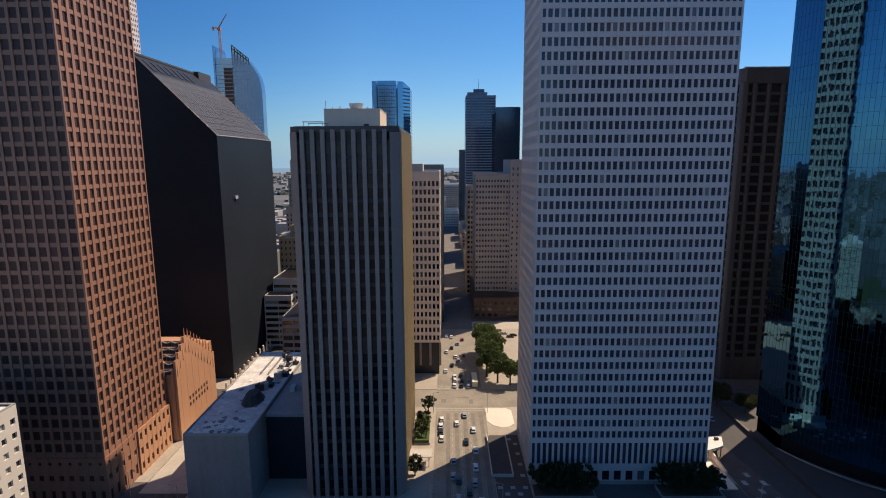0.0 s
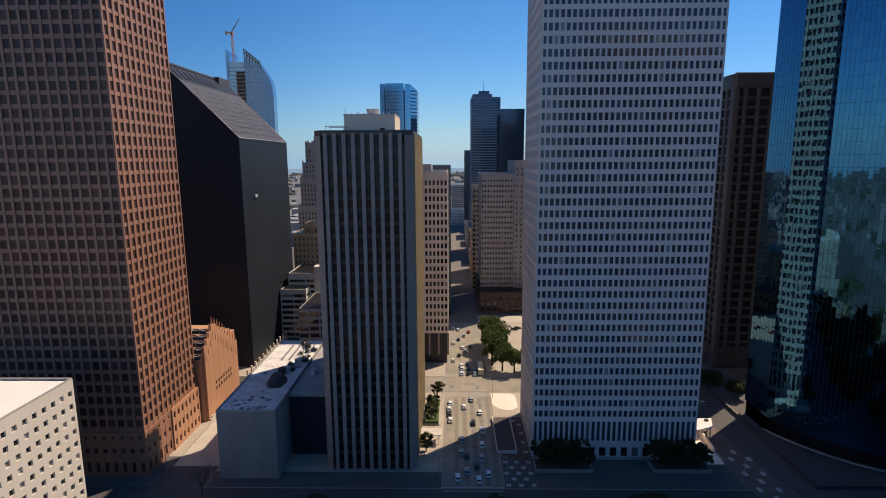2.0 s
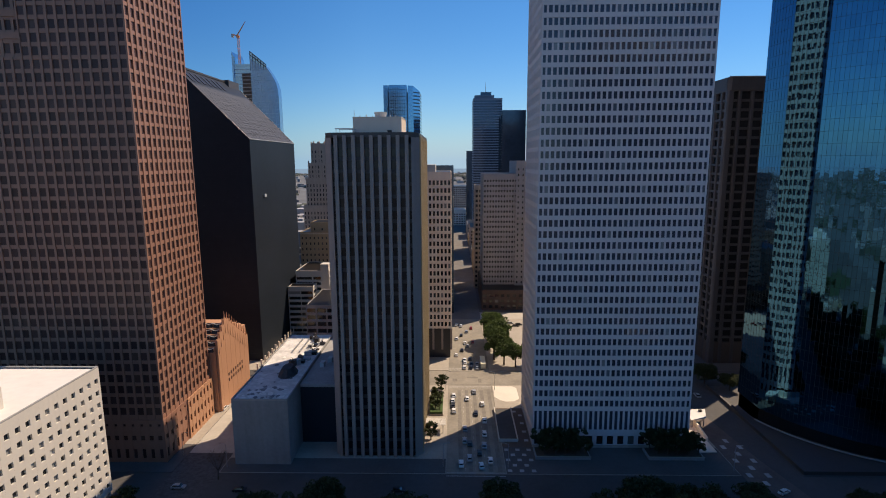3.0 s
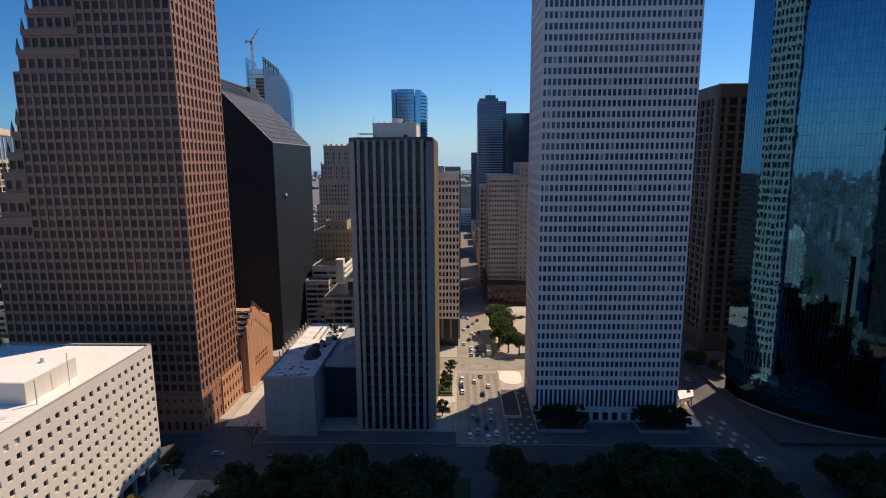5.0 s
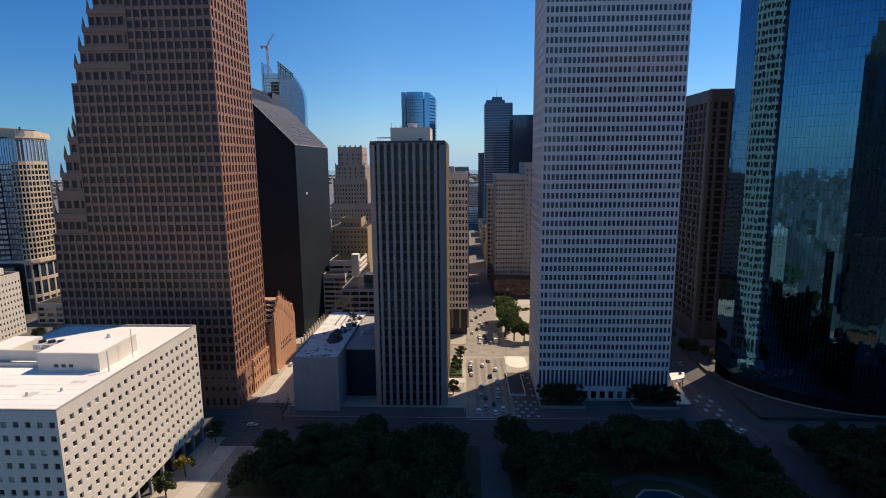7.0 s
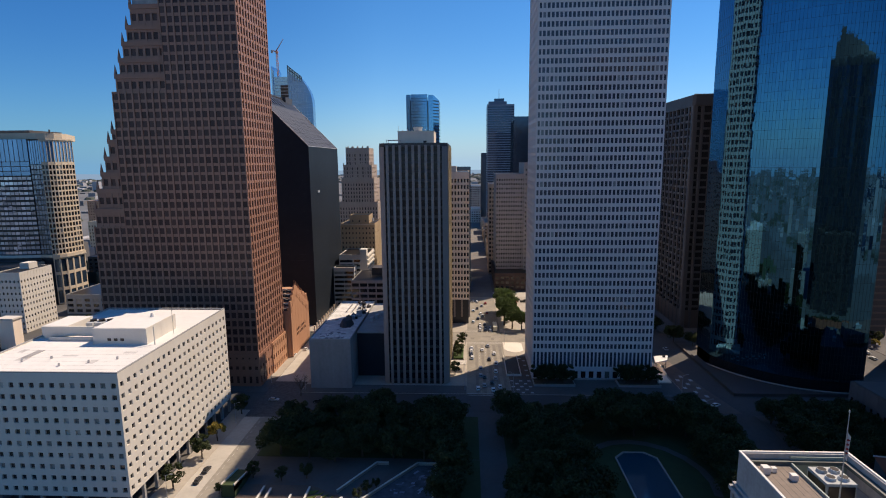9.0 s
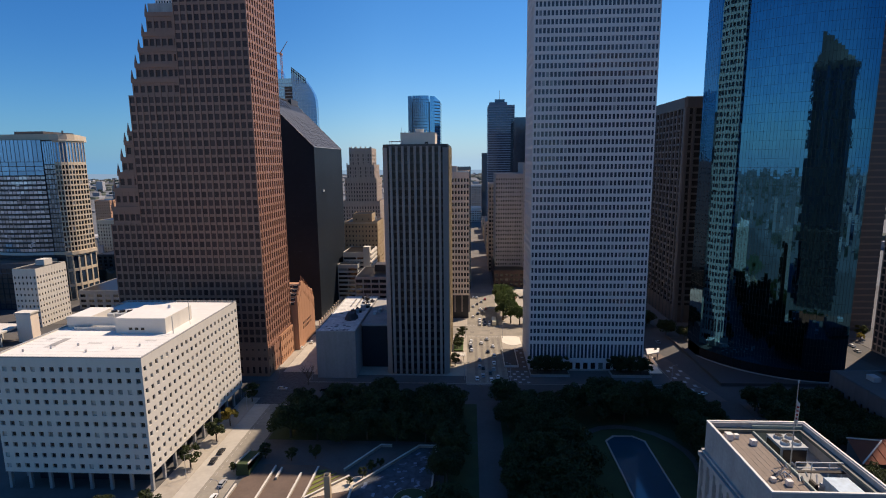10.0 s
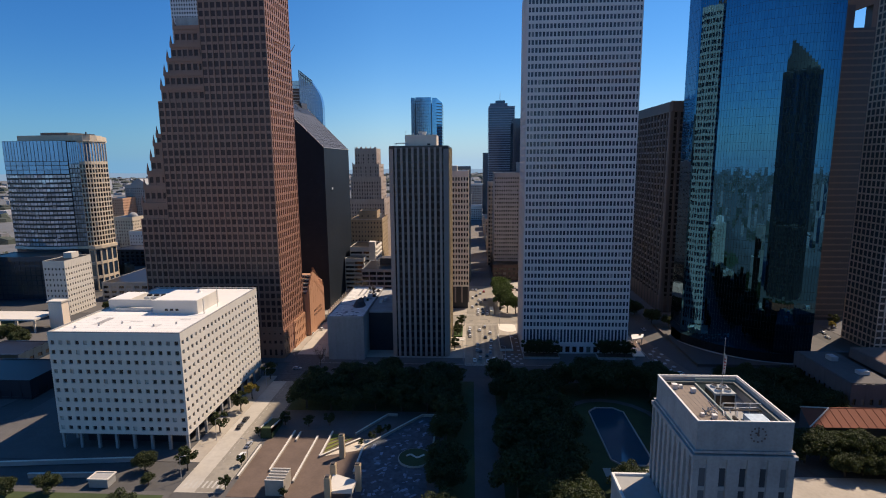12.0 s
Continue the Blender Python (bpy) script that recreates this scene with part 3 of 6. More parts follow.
# ---- the dark glass tower with a sloping roof ----
def slanted_tower():
    t = thing("slanted_bronze_tower", -125, 278, 0.2, "dark bronze glass tower with a steep sloping roof", "office tower")
    x0, x1, y0, y1, zl, zh = -160, -101.4, 241.0, 315.0, 113.2, 148.4
    m0 = Matrix.Translation((125, -278, 0))
    xk = -136.5
    pr = Geo()
    a = [(x0, y0 + 0.3, 0), (x1 - 0.3, y0 + 0.3, 0), (x1 - 0.3, y0 + 0.3, zl), (xk, y0 + 0.3, zh), (x0, y0 + 0.3, zh)]
    b = [(x, y1, z) for x, _, z in a]
    pr.add(a + b, [(0, 1, 2, 3, 4), (9, 8, 7, 6, 5)] + [(i, i + 5, (i + 1) % 5 + 5, (i + 1) % 5) for i in range(5)])
    part("body", pr, DARK_CURTAIN, t, m=m0)
    g = Geo()
    for j in range(1, 40):
        z = j * 3.85
        xe = x1 if z < zl else x1 - (z - zl) / (zh - zl) * (x1 - xk)
        if z < zh:
            g.box(x0, xe - 0.3, y0 + 0.18, y0 + 0.32, z - 0.06, z + 0.06)
        if z < zl:
            g.box(x1 - 0.32, x1 - 0.18, y0 + 0.4, y1, z - 0.06, z + 0.06)
    part("mullions", g, DARK_CURTAIN, t, m=m0 @ Matrix.Translation((-0.1, 0.1, 0)))
    s = Geo()
    n = 30
    for i in range(n):
        ya = y0 + 0.5 + i * (y1 - y0 - 1) / n
        yb = ya + (y1 - y0 - 1) / n - 0.35
        for k in range(12):
            u0, u1 = k / 12, (k + 0.93) / 12
            q = [(x1 - 0.25 - (x1 - xk) * u, y, zl + 0.18 + (zh - zl) * u) for u, y in ((u0, ya), (u0, yb), (u1, yb), (u1, ya))]
            s.add(q + [(x - 0.1, y, z - 0.14) for x, y, z in q], [(0, 1, 2, 3), (0, 4, 5, 1), (1, 5, 6, 2), (2, 6, 7, 3), (3, 7, 4, 0)])
    part("sloping_roof", s, mat("dull_roof_glass", (0.034, 0.035, 0.04), 0.5, 0.0, 0.2, 0.05, 0.5, rnd=0.15), t, kind="stuff", m=m0)
    part("roof_edge", Geo().tube((x1 - 0.2, y0 + 0.2, zl + 0.1), (xk, y0 + 0.2, zh + 0.1), 0.12).tube((x1 - 0.2, y1, zl + 0.1), (xk, y1, zh + 0.1), 0.12), DARK_METAL, t, m=m0)
    part("gutter", Geo().tube((x1 - 0.2, y0 + 0.2, zl + 0.1), (x1 - 0.2, y1, zl + 0.1), 0.22), EQUIP, t, m=m0)
    dx, dz = xk - x1, zh - zl
    for i in range(7):
        y = y0 + 5 + i * 6.2
        q = [(x1 + dx * u, yy, zl + 0.34 + dz * u) for u, yy in ((0.8, y), (0.8, y + 2.6), (0.93, y + 2.6), (0.93, y))]
        part("roof_slot", Geo().add(q + [(x - 0.2, yy, z - 0.2) for x, yy, z in q], [(0, 1, 2, 3), (0, 4, 5, 1), (1, 5, 6, 2), (2, 6, 7, 3), (3, 7, 4, 0)]), DARK_METAL, t, m=m0)
    part("ridge_cap", Geo().box(xk - 3, xk + 0.8, y0 + 0.3, y1, zh - 0.4, zh + 0.5), DARK_STONE, t, m=m0)
    part("plant_screen", Geo().box(xk - 8, xk + 3.0, y1 - 16, y1 - 1, zh - 3, zh + 1.0), DARK_STONE, t, m=m0)
    part("wall_lamp", Geo().box(x1 - 0.2, x1 + 0.5, 256, 259, 84.2, 85.6), EQUIP, t, "small grey wall box", m=m0)


slanted_tower()


# ---- low blocks beside the striped tower ----
def low_block():
    t = thing("windowless_grey_block", -68, 178, 0.2, "low windowless grey concrete block with a patchy pale roof", "building")
    m0 = Matrix.Translation((68, -178, 0))
    part("wall_block", Geo().box(-77.4, -58.3, 145, 214, 0, 23.2), mat("stained_concrete", (0.24, 0.24, 0.245), 0.85, var=0.2, scale=0.1, fine=0.8, streak=0.2), t, m=m0)
    part("roof", Geo().box(-77.0, -58.7, 145.4, 213.6, 23.2, 23.3), mat("patchy_roof", (0.6, 0.58, 0.55), 0.9, var=0.5, scale=0.22, fine=0.9), t, "patchy pale roof membrane", m=m0)
    p = Geo()
    for a in ((-77.4, -58.3, 145, 145.35), (-77.4, -77.05, 145.35, 214), (-58.65, -58.3, 145.35, 214)):
        p.box(*a, 23.2, 23.75)
    part("parapet", p, GREY_CONC, t, m=m0)
    rnd = random.Random(3)
    debris = (mat("weathered_roof_patch", (0.2, 0.2, 0.21), 0.95, var=0.4, scale=0.6), mat("pale_roof_patch", (0.72, 0.7, 0.66), 0.9, var=0.2))
    for k in range(70):
        x, y = rnd.uniform(-76, -60), 146.5 + 42 * rnd.random() ** 2
        r = rnd.uniform(0.3, 1.3)
        ring = [(x + r * rnd.uniform(0.4, 1.3) * math.cos(a * math.pi / 3), y + r * rnd.uniform(0.4, 1.3) * math.sin(a * math.pi / 3)) for a in range(6)]
        part("roof_patch", Geo().prism(ring, 23.3, 23.33 + 0.002 * k), debris[k % 2], t, m=m0)
    # tapered dark mound for an unidentified dark patch on the roof
    mound = [(-65 + 3.6 * math.cos(a * math.pi / 5), 168 + 5.5 * math.sin(a * math.pi / 5)) for a in range(10)]
    part("covered_plant", Geo().prism(mound, 23.3, 26.2, top=[(-65 + (x + 65) * 0.55, 168 + (y - 168) * 0.6) for x, y in mound]), mat("dark_mound_skin", (0.05, 0.052, 0.058), 0.8, var=0.4, scale=0.8), t, "dark mound on the rooftop", m=m0)
    for k in range(22):
        x, y = -63 + rnd.uniform(-3, 3.5), 176 + k * 1.6
        w, d, h = rnd.uniform(0.8, 3.0), rnd.uniform(0.8, 2.6), rnd.uniform(0.5, 2.2)
        g = Geo().box(x - w / 2, x + w / 2, y - d / 2, y + d / 2, 23.3, 23.4 + h)
        if k % 3 == 0:
            g.tube((x, y, 23.4 + h), (x, y, 24.0 + h), 0.4, 0.3, 8)
        part("roof_unit", g, (DARK_STONE, EQUIP, DARK_METAL)[k % 3], t, m=m0)
    for k in range(4):
        part("roof_duct", Geo().tube((-70 + k * 3, 190, 23.9), (-70 + k * 3, 206, 23.9), 0.35, sides=6), STEEL, t, m=m0)
    t = thing("dark_link_block", -51, 182, 0.2, "dark glazed link building with a grey roof", "building")
    m0 = Matrix.Translation((51, -182, 0))
    part("glazed_block", Geo().box(-58.2, -44.2, 160, 212, 0, 21.6), BRONZE_GLASS, t, m=m0)
    part("roof", Geo().box(-58.2, -44.2, 159.8, 212, 21.6, 22.6), ROOF_GREY, t, m=m0)
    for k in range(5):
        part("roof_unit", Geo().box(-55 + k * 2, -53.4 + k * 2, 176 + 5 * k, 179 + 5 * k, 22.6, 24.4), EQUIP, t, m=m0)


low_block()


# ---- the white office block on stilts ----
def stilt_block():
    x0, x1, y0, y1, z0, z1 = -153.2, -104.4, 52.5, 121.0, 6.0, 44.7
    t = thing("white_office_block", (x0 + x1) / 2, (y0 + y1) / 2, 0.2, "white concrete office block on stilts with small square windows", "office block")
    w, d = (x1 - x0) / 2, (y1 - y0) / 2
    z1 -= 0.2
    part("core", Geo().box(-w + 0.6, w - 0.6, -d + 0.6, d - 0.6, z0 + 0.3, z1 - 0.5), DARK_METAL, t)
    for m, width, cols in ((face(-w, -d, 0), 2 * w, 16), (face(w, -d, 90), 2 * d, 22), (face(-w, d, -90), 2 * d, 22)):
        grid_wall(t, m, width, z0, z1, cols, 10, 1.45, 1.55, CREAM, PANE_ANNEX, depth=0.5, first=8.2, dz=3.62, keep=160 if cols == 16 else 140 if m.translation.x > 0 else 0, proud=0.004)
    part("underside", Geo().box(-w + 0.3, w - 0.3, -d + 0.3, d - 0.3, z0 - 0.3, z0 + 0.25), GREY_CONC, t)
    part("recessed_ground_floor", Geo().box(-w + 6, w - 5, -d + 6, d - 5, 0, z0 - 0.3), BRONZE_GLASS, t)
    for i in range(8):
        for j in range(11):
            if i in (0, 7) or j in (0, 10):
                x, y = -w + 0.8 + i * (2 * w - 1.6) / 7, -d + 0.8 + j * (2 * d - 1.6) / 10
                part("column", Geo().box(x - 0.45, x + 0.45, y - 0.45, y + 0.45, 0, z0 - 0.3), GREY_CONC, t)
    part("roof", Geo().box(-w + 0.5, w - 0.5, -d + 0.5, d - 0.5, z1 - 0.5, z1 - 0.25), ROOF_WHITE, t, "bright white roof membrane")
    p = Geo()
    for a in ((-w, w, -d + 0.03, -d + 0.5), (-w, w, d - 0.5, d), (-w + 0.03, -w + 0.5, -d + 0.5, d - 0.5), (w - 0.5, w - 0.03, -d + 0.5, d - 0.5)):
        p.box(*a, z1, z1 + 0.35)
    part("parapet", p, GREY_CONC, t)
    PX0, PX1, PY0, PY1, WX0 = -0.4, 18.0, -9.0, 9.0, -22.0
    main = part("penthouse", Geo().box(PX0, PX1, PY0, PY1, z1 - 0.25, z1 + 5.2), CREAM, t, "white rooftop plant room")
    part("penthouse_roof", Geo().box(PX0 + 0.3, PX1 - 0.3, PY0 + 0.3, PY1 - 0.3, z1 + 5.2, z1 + 5.3), ROOF_WHITE, main)
    for k in range(3):
        part("vent", Geo().box(PX0 + 5 + k * 2.2, PX0 + 6.2 + k * 2.2, PY0 - 0.12, PY0 - 0.02, z1 + 1, z1 + 1.9), DARK_METAL, main)
    part("wing_wall", Geo().box(WX0, PX0 - 0.3, PY0 + 5, PY0 + 5.4, z1 + 0.9, z1 + 4.2), CREAM, t)
    part("penthouse_wing", Geo().box(WX0, WX0 + 9, PY0 + 5.4, PY1, z1 - 0.25, z1 + 4.2), CREAM, t)
    part("wing_roof", Geo().box(WX0 + 0.3, WX0 + 8.7, PY0 + 5.7, PY1 - 0.3, z1 + 4.2, z1 + 4.3), ROOF_WHITE, t)
    for k in range(5):
        part("cooling_unit", Geo().box(WX0 + 10.5 + k * 3.1, WX0 + 13 + k * 3.1, PY0 + 12, PY0 + 17, z1 - 0.25, z1 + 3.4), EQUIP, t)
        part("fan_cowl", Geo().tube((WX0 + 11.75 + k * 3.1, PY0 + 14.5, z1 + 3.4), (WX0 + 11.75 + k * 3.1, PY0 + 14.5, z1 + 4.1), 1.1, 1.0, 12), DARK_METAL, t)
    part("duct", Geo().box(WX0 + 4, PX0 - 2, PY0 + 3, PY0 + 4.2, z1 - 0.25, z1 + 0.9), EQUIP, t)
    part("walkway", Geo().box(-w + 10, -w + 12.2, -d + 12, -d + 19, z1 - 0.25, z1 - 0.1), ROOF_GREY, t)
    part("screen_post", Geo().box(w - 4, w - 3.7, PY0, PY0 + 0.3, z1 - 0.25, z1 + 6), CREAM, t)
    for k in range(6):
        part("roof_vent", Geo().tube((-w + 6 + 7 * k, -d + 6 + 3 * (k % 3), z1 - 0.25), (-w + 6 + 7 * k, -d + 6 + 3 * (k % 3), z1 + 0.6), 0.35, 0.3, 8), STEEL, t)
    seam = mat("roof_seam", (0.5, 0.48, 0.46), 0.9, var=0.3, scale=0.5)
    for k in range(7):
        part("roof_seam", Geo().box(-w + 1, w - 1, -d + 3.5 + k * 3.1, -d + 3.62 + k * 3.1, z1 - 0.25, z1 - 0.235), seam, t)
    for x, y, a, b in ((-15, -d + 10, 3.5, 2.2), (-3, -d + 14, 5, 1.4), (9, -d + 8, 2.4, 3.4), (15, -d + 17, 4, 1.6), (-20, -d + 17, 2, 3)):
        part("roof_patch", Geo().box(x, x + a, y, y + b, z1 - 0.25, z1 - 0.24), seam, t, "grey repair patch")
    part("roof_dome", Geo().tube((PX1 - 6, PY1 - 4, z1 + 5.3), (PX1 - 6, PY1 - 4, z1 + 6.6), 0.9, 0.5, 12), ROOF_WHITE, t)
    part("antenna", Geo().tube((w - 3.5, 2, z1 - 0.3), (w - 3.5, 2, z1 + 9), 0.09), STEEL, t)


stilt_block()


# ---- the blue-green mirror tower ----
def mirror_tower():
    t = thing("blue_mirror_tower", 145, 180, 0.2, "tall blue-green mirror glass tower with a bowed face", "office tower")
    m0 = Matrix.Translation((-145, -180, 0))
    r, n, h = 53.6, 48, 274
    bow = [(117 + r * (math.sin(radians(70)) - math.sin(radians(70 - 70 * k / n))), 177 - r * (math.cos(radians(70 - 70 * k / n)) - math.cos(radians(70)))) for k in range(n + 1)]
    plan = [(117, 192)] + bow + [(bow[-1][0] + 4, 200), (126, 200)]
    small = [(145 + (x - 145) * 0.98, 178 + (y - 178) * 0.98) for x, y in plan]
    part("core", Geo().prism(small, 0, h), DARK_METAL, t, m=m0)
    runs = [(plan[0], plan[1], 8, 40)] + [(bow[k], bow[k + 1], 1, 5) for k in range(n)]
    for (xa, ya), (xb, yb), c, keep in runs:
        curtain_wall(t, m0 @ face(xa, ya, math.degrees(math.atan2(yb - ya, xb - xa))), math.hypot(xb - xa, yb - ya), 6, h, c, 66, BLUE_MIRROR, 0.07, 0.07, keep=keep, tilt=0.14)
    part("base", Geo().prism(small, 0, 6.5), BRONZE_GLASS, t, m=m0)
    kerb = Geo()
    for k in range(n):
        (xa, ya), (xb, yb) = bow[k], bow[k + 1]
        kerb.tube((xa - 1.6, ya - 1.6, 1.9), (xb - 1.6, yb - 1.6, 1.9), 0.3, sides=5)
    part("kerb", kerb, GREY_CONC, t, "grey kerb along the bowed foot", m=m0)
    xe, ye = bow[-1]
    part("end_wall", Geo().prism([(xe + 0.05, ye + 0.2), (xe + 0.5, ye + 0.2), (xe + 4.4, 200), (xe + 4.0, 200)], 6, h), BLUE_MIRROR, t, m=m0)


mirror_tower()


# ---- dark ribbed tower behind ----
def ribbed_tower():
    t = thing("dark_ribbed_tower", 145, 268, 0.2, "dark brown granite tower with deep ledges and recessed windows", "office tower")
    x0, x1, y0, y1, h = -18.5, 17.0, -28.5, 74.0, 139.5
    plan = [(x0, y0 + 1.6), (x0 + 1.6, y0), (x1 - 1.6, y0), (x1, y0 + 1.6), (x1, y1), (x0, y1)]
    LEDGE = mat("grey_brown_ledge", (0.066, 0.07, 0.08), 0.6, var=0.25, streak=0.15, rnd=0.15)
    FIELD = mat("smoked_window_band", (0.03, 0.031, 0.036), 0.25, var=0.3, scale=0.4, fine=1.0, rnd=0.3)
    part("core", Geo().prism([(x * 0.93, y * 0.955) for x, y in plan], 0, h), FIELD, t)
    pier = {}
    for m, width, n in ((face(x0, y0, 0), x1 - x0, 6), (face(x0, y1, -90), y1 - y0, 16)):
        pitch = width / n
        for i in range(n + 1):
            big = 1.3 if i in (0, n) else 0.85
            if big not in pier:
                pier[big] = Geo().prism([(-big, 0.3), (-big + 0.3, 0), (big - 0.3, 0), (big, 0.3), (big, 1.8), (-big, 1.8)], 0, h - 5).mesh("pier", LEDGE)
            part("pier", pier[big], LEDGE, t, m=m @ Matrix.Translation((min(width - 1.6, max(1.6, i * pitch)), 0, 0)))
        ledge = Geo().box(-pitch / 2 + 0.8, pitch / 2 - 0.8, 0.25, 1.7, 0, 1.15).box(-pitch / 2 + 0.8, pitch / 2 - 0.8, 0.0, 0.5, 0.75, 1.2).mesh("ledge", LEDGE)
        for j in range(28):
            if n > 7:
                part("ledge", Geo().box(1, width - 1, 0.35, 1.7, 0, 1.15), LEDGE, t, m=m @ Matrix.Translation((0, 0.1, 13 + j * 4.3)))
                continue
            for i in range(n):
                part("ledge", ledge, LEDGE, t, m=m @ Matrix.Translation(((i + 0.5) * pitch, 0.1, 13 + j * 4.3)))
    part("crown", Geo().prism(plan, h - 5, h + 0.8), LEDGE, t)
    part("crown_band", Geo().prism([(x * 1.008, y * 1.006) for x, y in plan], h - 5.6, h - 5), DARK_STONE, t)
    part("parapet_rail", Geo().box(x0 + 0.4, x1 - 0.4, y0 + 0.3, y0 + 0.5, h + 0.8, h + 1.3), STEEL, t)
    part("base", Geo().prism([(x * 0.99, y * 0.99) for x, y in plan], 0, 11), DARK_STONE, t)
    part("radome", Geo().tube((7, y0 + 4, h + 0.8), (7, y0 + 4, h + 2.4), 1.5, 1.5, 12).tube((7, y0 + 4, h + 2.4), (7, y0 + 4, h + 3.3), 1.5, 0.6, 12), ROOF_WHITE, t, "small white radome")


ribbed_tower()


# ---- simple towers and blocks ----
def block(name, x0, x1, y0, y1, h, material, glass, label, category="office tower", bay=3.2, floor=3.8, ww=1.7, wh=2.0, base=0.0, sides="swe", keep=60, depth=0.35, roof=ROOF_GREY, z=0.2, parent=None):
    t = parent or thing(name, (x0 + x1) / 2, (y0 + y1) / 2, z, label, category)
    m0 = Matrix.Translation((-(x0 + x1) / 2, -(y0 + y1) / 2, 0)) if parent is None else Matrix.Translation(-parent.matrix_basis.translation) @ Matrix.Translation((0, 0, z))
    part("core", Geo().box(x0 + 0.5, x1 - 0.5, y0 + 0.5, y1 - 0.5, base, h - 0.3), DARK_METAL, t, m=m0)
    part("roof", Geo().box(x0 + 0.4, x1 - 0.4, y0 + 0.4, y1 - 0.05, h - 0.8, h - 0.5), roof, t, m=m0)
    if "n" not in sides:
        part("rear_wall", Geo().box(x0 + 0.05, x1 - 0.05, y1 - 0.5, y1, base, h), material, t, m=m0)
    for s in sides:
        m, width = {"s": (face(x0, y0, 0), x1 - x0), "e": (face(x1, y0, 90), y1 - y0), "w": (face(x0, y1, -90), y1 - y0), "n": (face(x1, y1, 180), x1 - x0)}[s]
        rows = max(1, int((h - base - 1.5) / floor))
        grid_wall(t, m0 @ m, width, base, h, max(1, round(width / bay)), rows, ww, wh, material, glass, depth, base + floor * 0.62, floor, keep)
    return t


def roof_units(t, spots, z, material=EQUIP):
    """Plant on a roof: x, y, width, depth, height."""
    for x, y, w, d, h in spots:
        part("roof_unit", Geo().box(x - w / 2, x + w / 2, y - d / 2, y + d / 2, z, z + h), material, t)


tan = block("tan_precast_tower", -42, -3.6, 246, 285, 97, TAN_CONC, PANE_DARK, "tan precast concrete tower with a regular grid of windows", bay=1.92, floor=3.85, ww=1.12, wh=2.3, base=16, keep=250, depth=0.35)
roof_units(tan, [(5, 0, 12, 12, 4)], 96.4, CREAM)
for i in range(9):
    part("base_fin", Geo().box(-19 + i * 4.7, -18 + i * 4.7, -19.4, -18.4, 4.5, 16), STRIPE_CONC, tan)
part("base_glazing", Geo().box(-18.6, 18.6, -18.3, 18.6, 0, 16), BRONZE_GLASS, tan)
block("teal_glass_block", -36, -2.4, 330, 372, 99, SLATE_GLASS, SLATE_GLASS, "teal glass block behind a tan tower", bay=3, ww=2.7, wh=3.2, keep=40)
SLAB = mat("pale_grey_precast", (0.36, 0.35, 0.35), 0.8, var=0.1, streak=0.1)
block("white_slab_tower", 18.6, 46, 355, 400, 93, SLAB, PANE_DARK, "pale grey slab tower with small windows above a dark podium", bay=1.9, ww=1.05, wh=1.5, floor=3.6, base=14, keep=120)
block("pale_slab_wing", 41, 60, 352, 400, 102, SLAB, PANE_DARK, "taller pale concrete stair tower beside a slab tower", bay=3.2, ww=0.8, wh=1.5, base=14, keep=30)
block("brown_podium", 17, 62, 338, 404, 14.0, mat("dark_red_brick", (0.085, 0.06, 0.054), 0.85), PANE_DARK, "dark brown brick podium under a slab tower", "building", bay=4, ww=2.4, wh=2, keep=30)
block("narrow_brown_tower", 14.5, 20, 402, 430, 83, BROWN_STONE, PANE_DARK, "narrow brown brick tower beside a street", keep=20)
t = thing("blue_glass_tower", -61, 620, 0.2, "distant blue glass tower with notched top and a ribbed corner", "office tower")
m0 = Matrix.Translation((61, -620, 0))
part("main_shaft", Geo().box(-75.4, -55, 600, 640, 0, 186.2), BLUE_GLASS, t, m=m0)
part("side_shaft", Geo().box(-81.4, -76.4, 601, 640, 0, 186), BLUE_GLASS, t, m=m0)
part("notch_glazing", Geo().box(-76.6, -47, 603, 639, 0, 178.5), SLATE_GLASS, t, m=m0)
part("corner_shaft", Geo().prism([(-53.6, 600.5), (-47.6, 600.5), (-41, 609), (-41, 640), (-53.6, 640)], 0, [185.6, 185.2, 180, 180, 185.6]), BLUE_GLASS, t, m=m0)
for j in range(44):
    z = 12 + j * 3.85
    part("corner_ledge", Geo().prism([(-47.2, 600.2), (-40.6, 608.6), (-40.6, 640), (-41.2, 640), (-41.2, 609.2), (-47.6, 600.8)], z, z + 1.3), SLATE_GLASS, t, m=m0)
g = Geo()
for k in range(9):
    g.box(-75.4 + k * 2.5, -75.2 + k * 2.5, 599.86, 600.01, 0, 186)
for j in range(48):
    g.box(-75.4, -55, 599.9, 600.01, 3.85 * j, 3.85 * j + 0.35)
part("mullion_grid", g, SLATE_GLASS, t, kind="stuff", m=m0)
BAND = mat("slate_band", (0.17, 0.21, 0.27), 0.6, var=0.1)
banded = block("banded_grey_tower", 27, 70, 800, 845, 193, BAND, SLATE_GLASS, "distant tower with grey horizontal bands", bay=43, ww=42, wh=2.2, keep=50)
crown = part("crown_tier", Geo().box(-19, 10, -12, 12, 192.8, 198.5), BAND, banded)
part("upper_tier", Geo().box(-10, 6, -8, 8, 198.5, 203.5), SLATE_GLASS, crown)
part("mast", Geo().tube((-2, 0, 203.5), (-2, 0, 219), 0.5, 0.2, 6), STEEL, crown)
block("dark_glass_tower", 52, 78, 590, 640, 157, SLATE_GLASS, SLATE_GLASS, "dark blue glass tower behind a white tower", bay=3, ww=2.8, wh=3.3, keep=50)
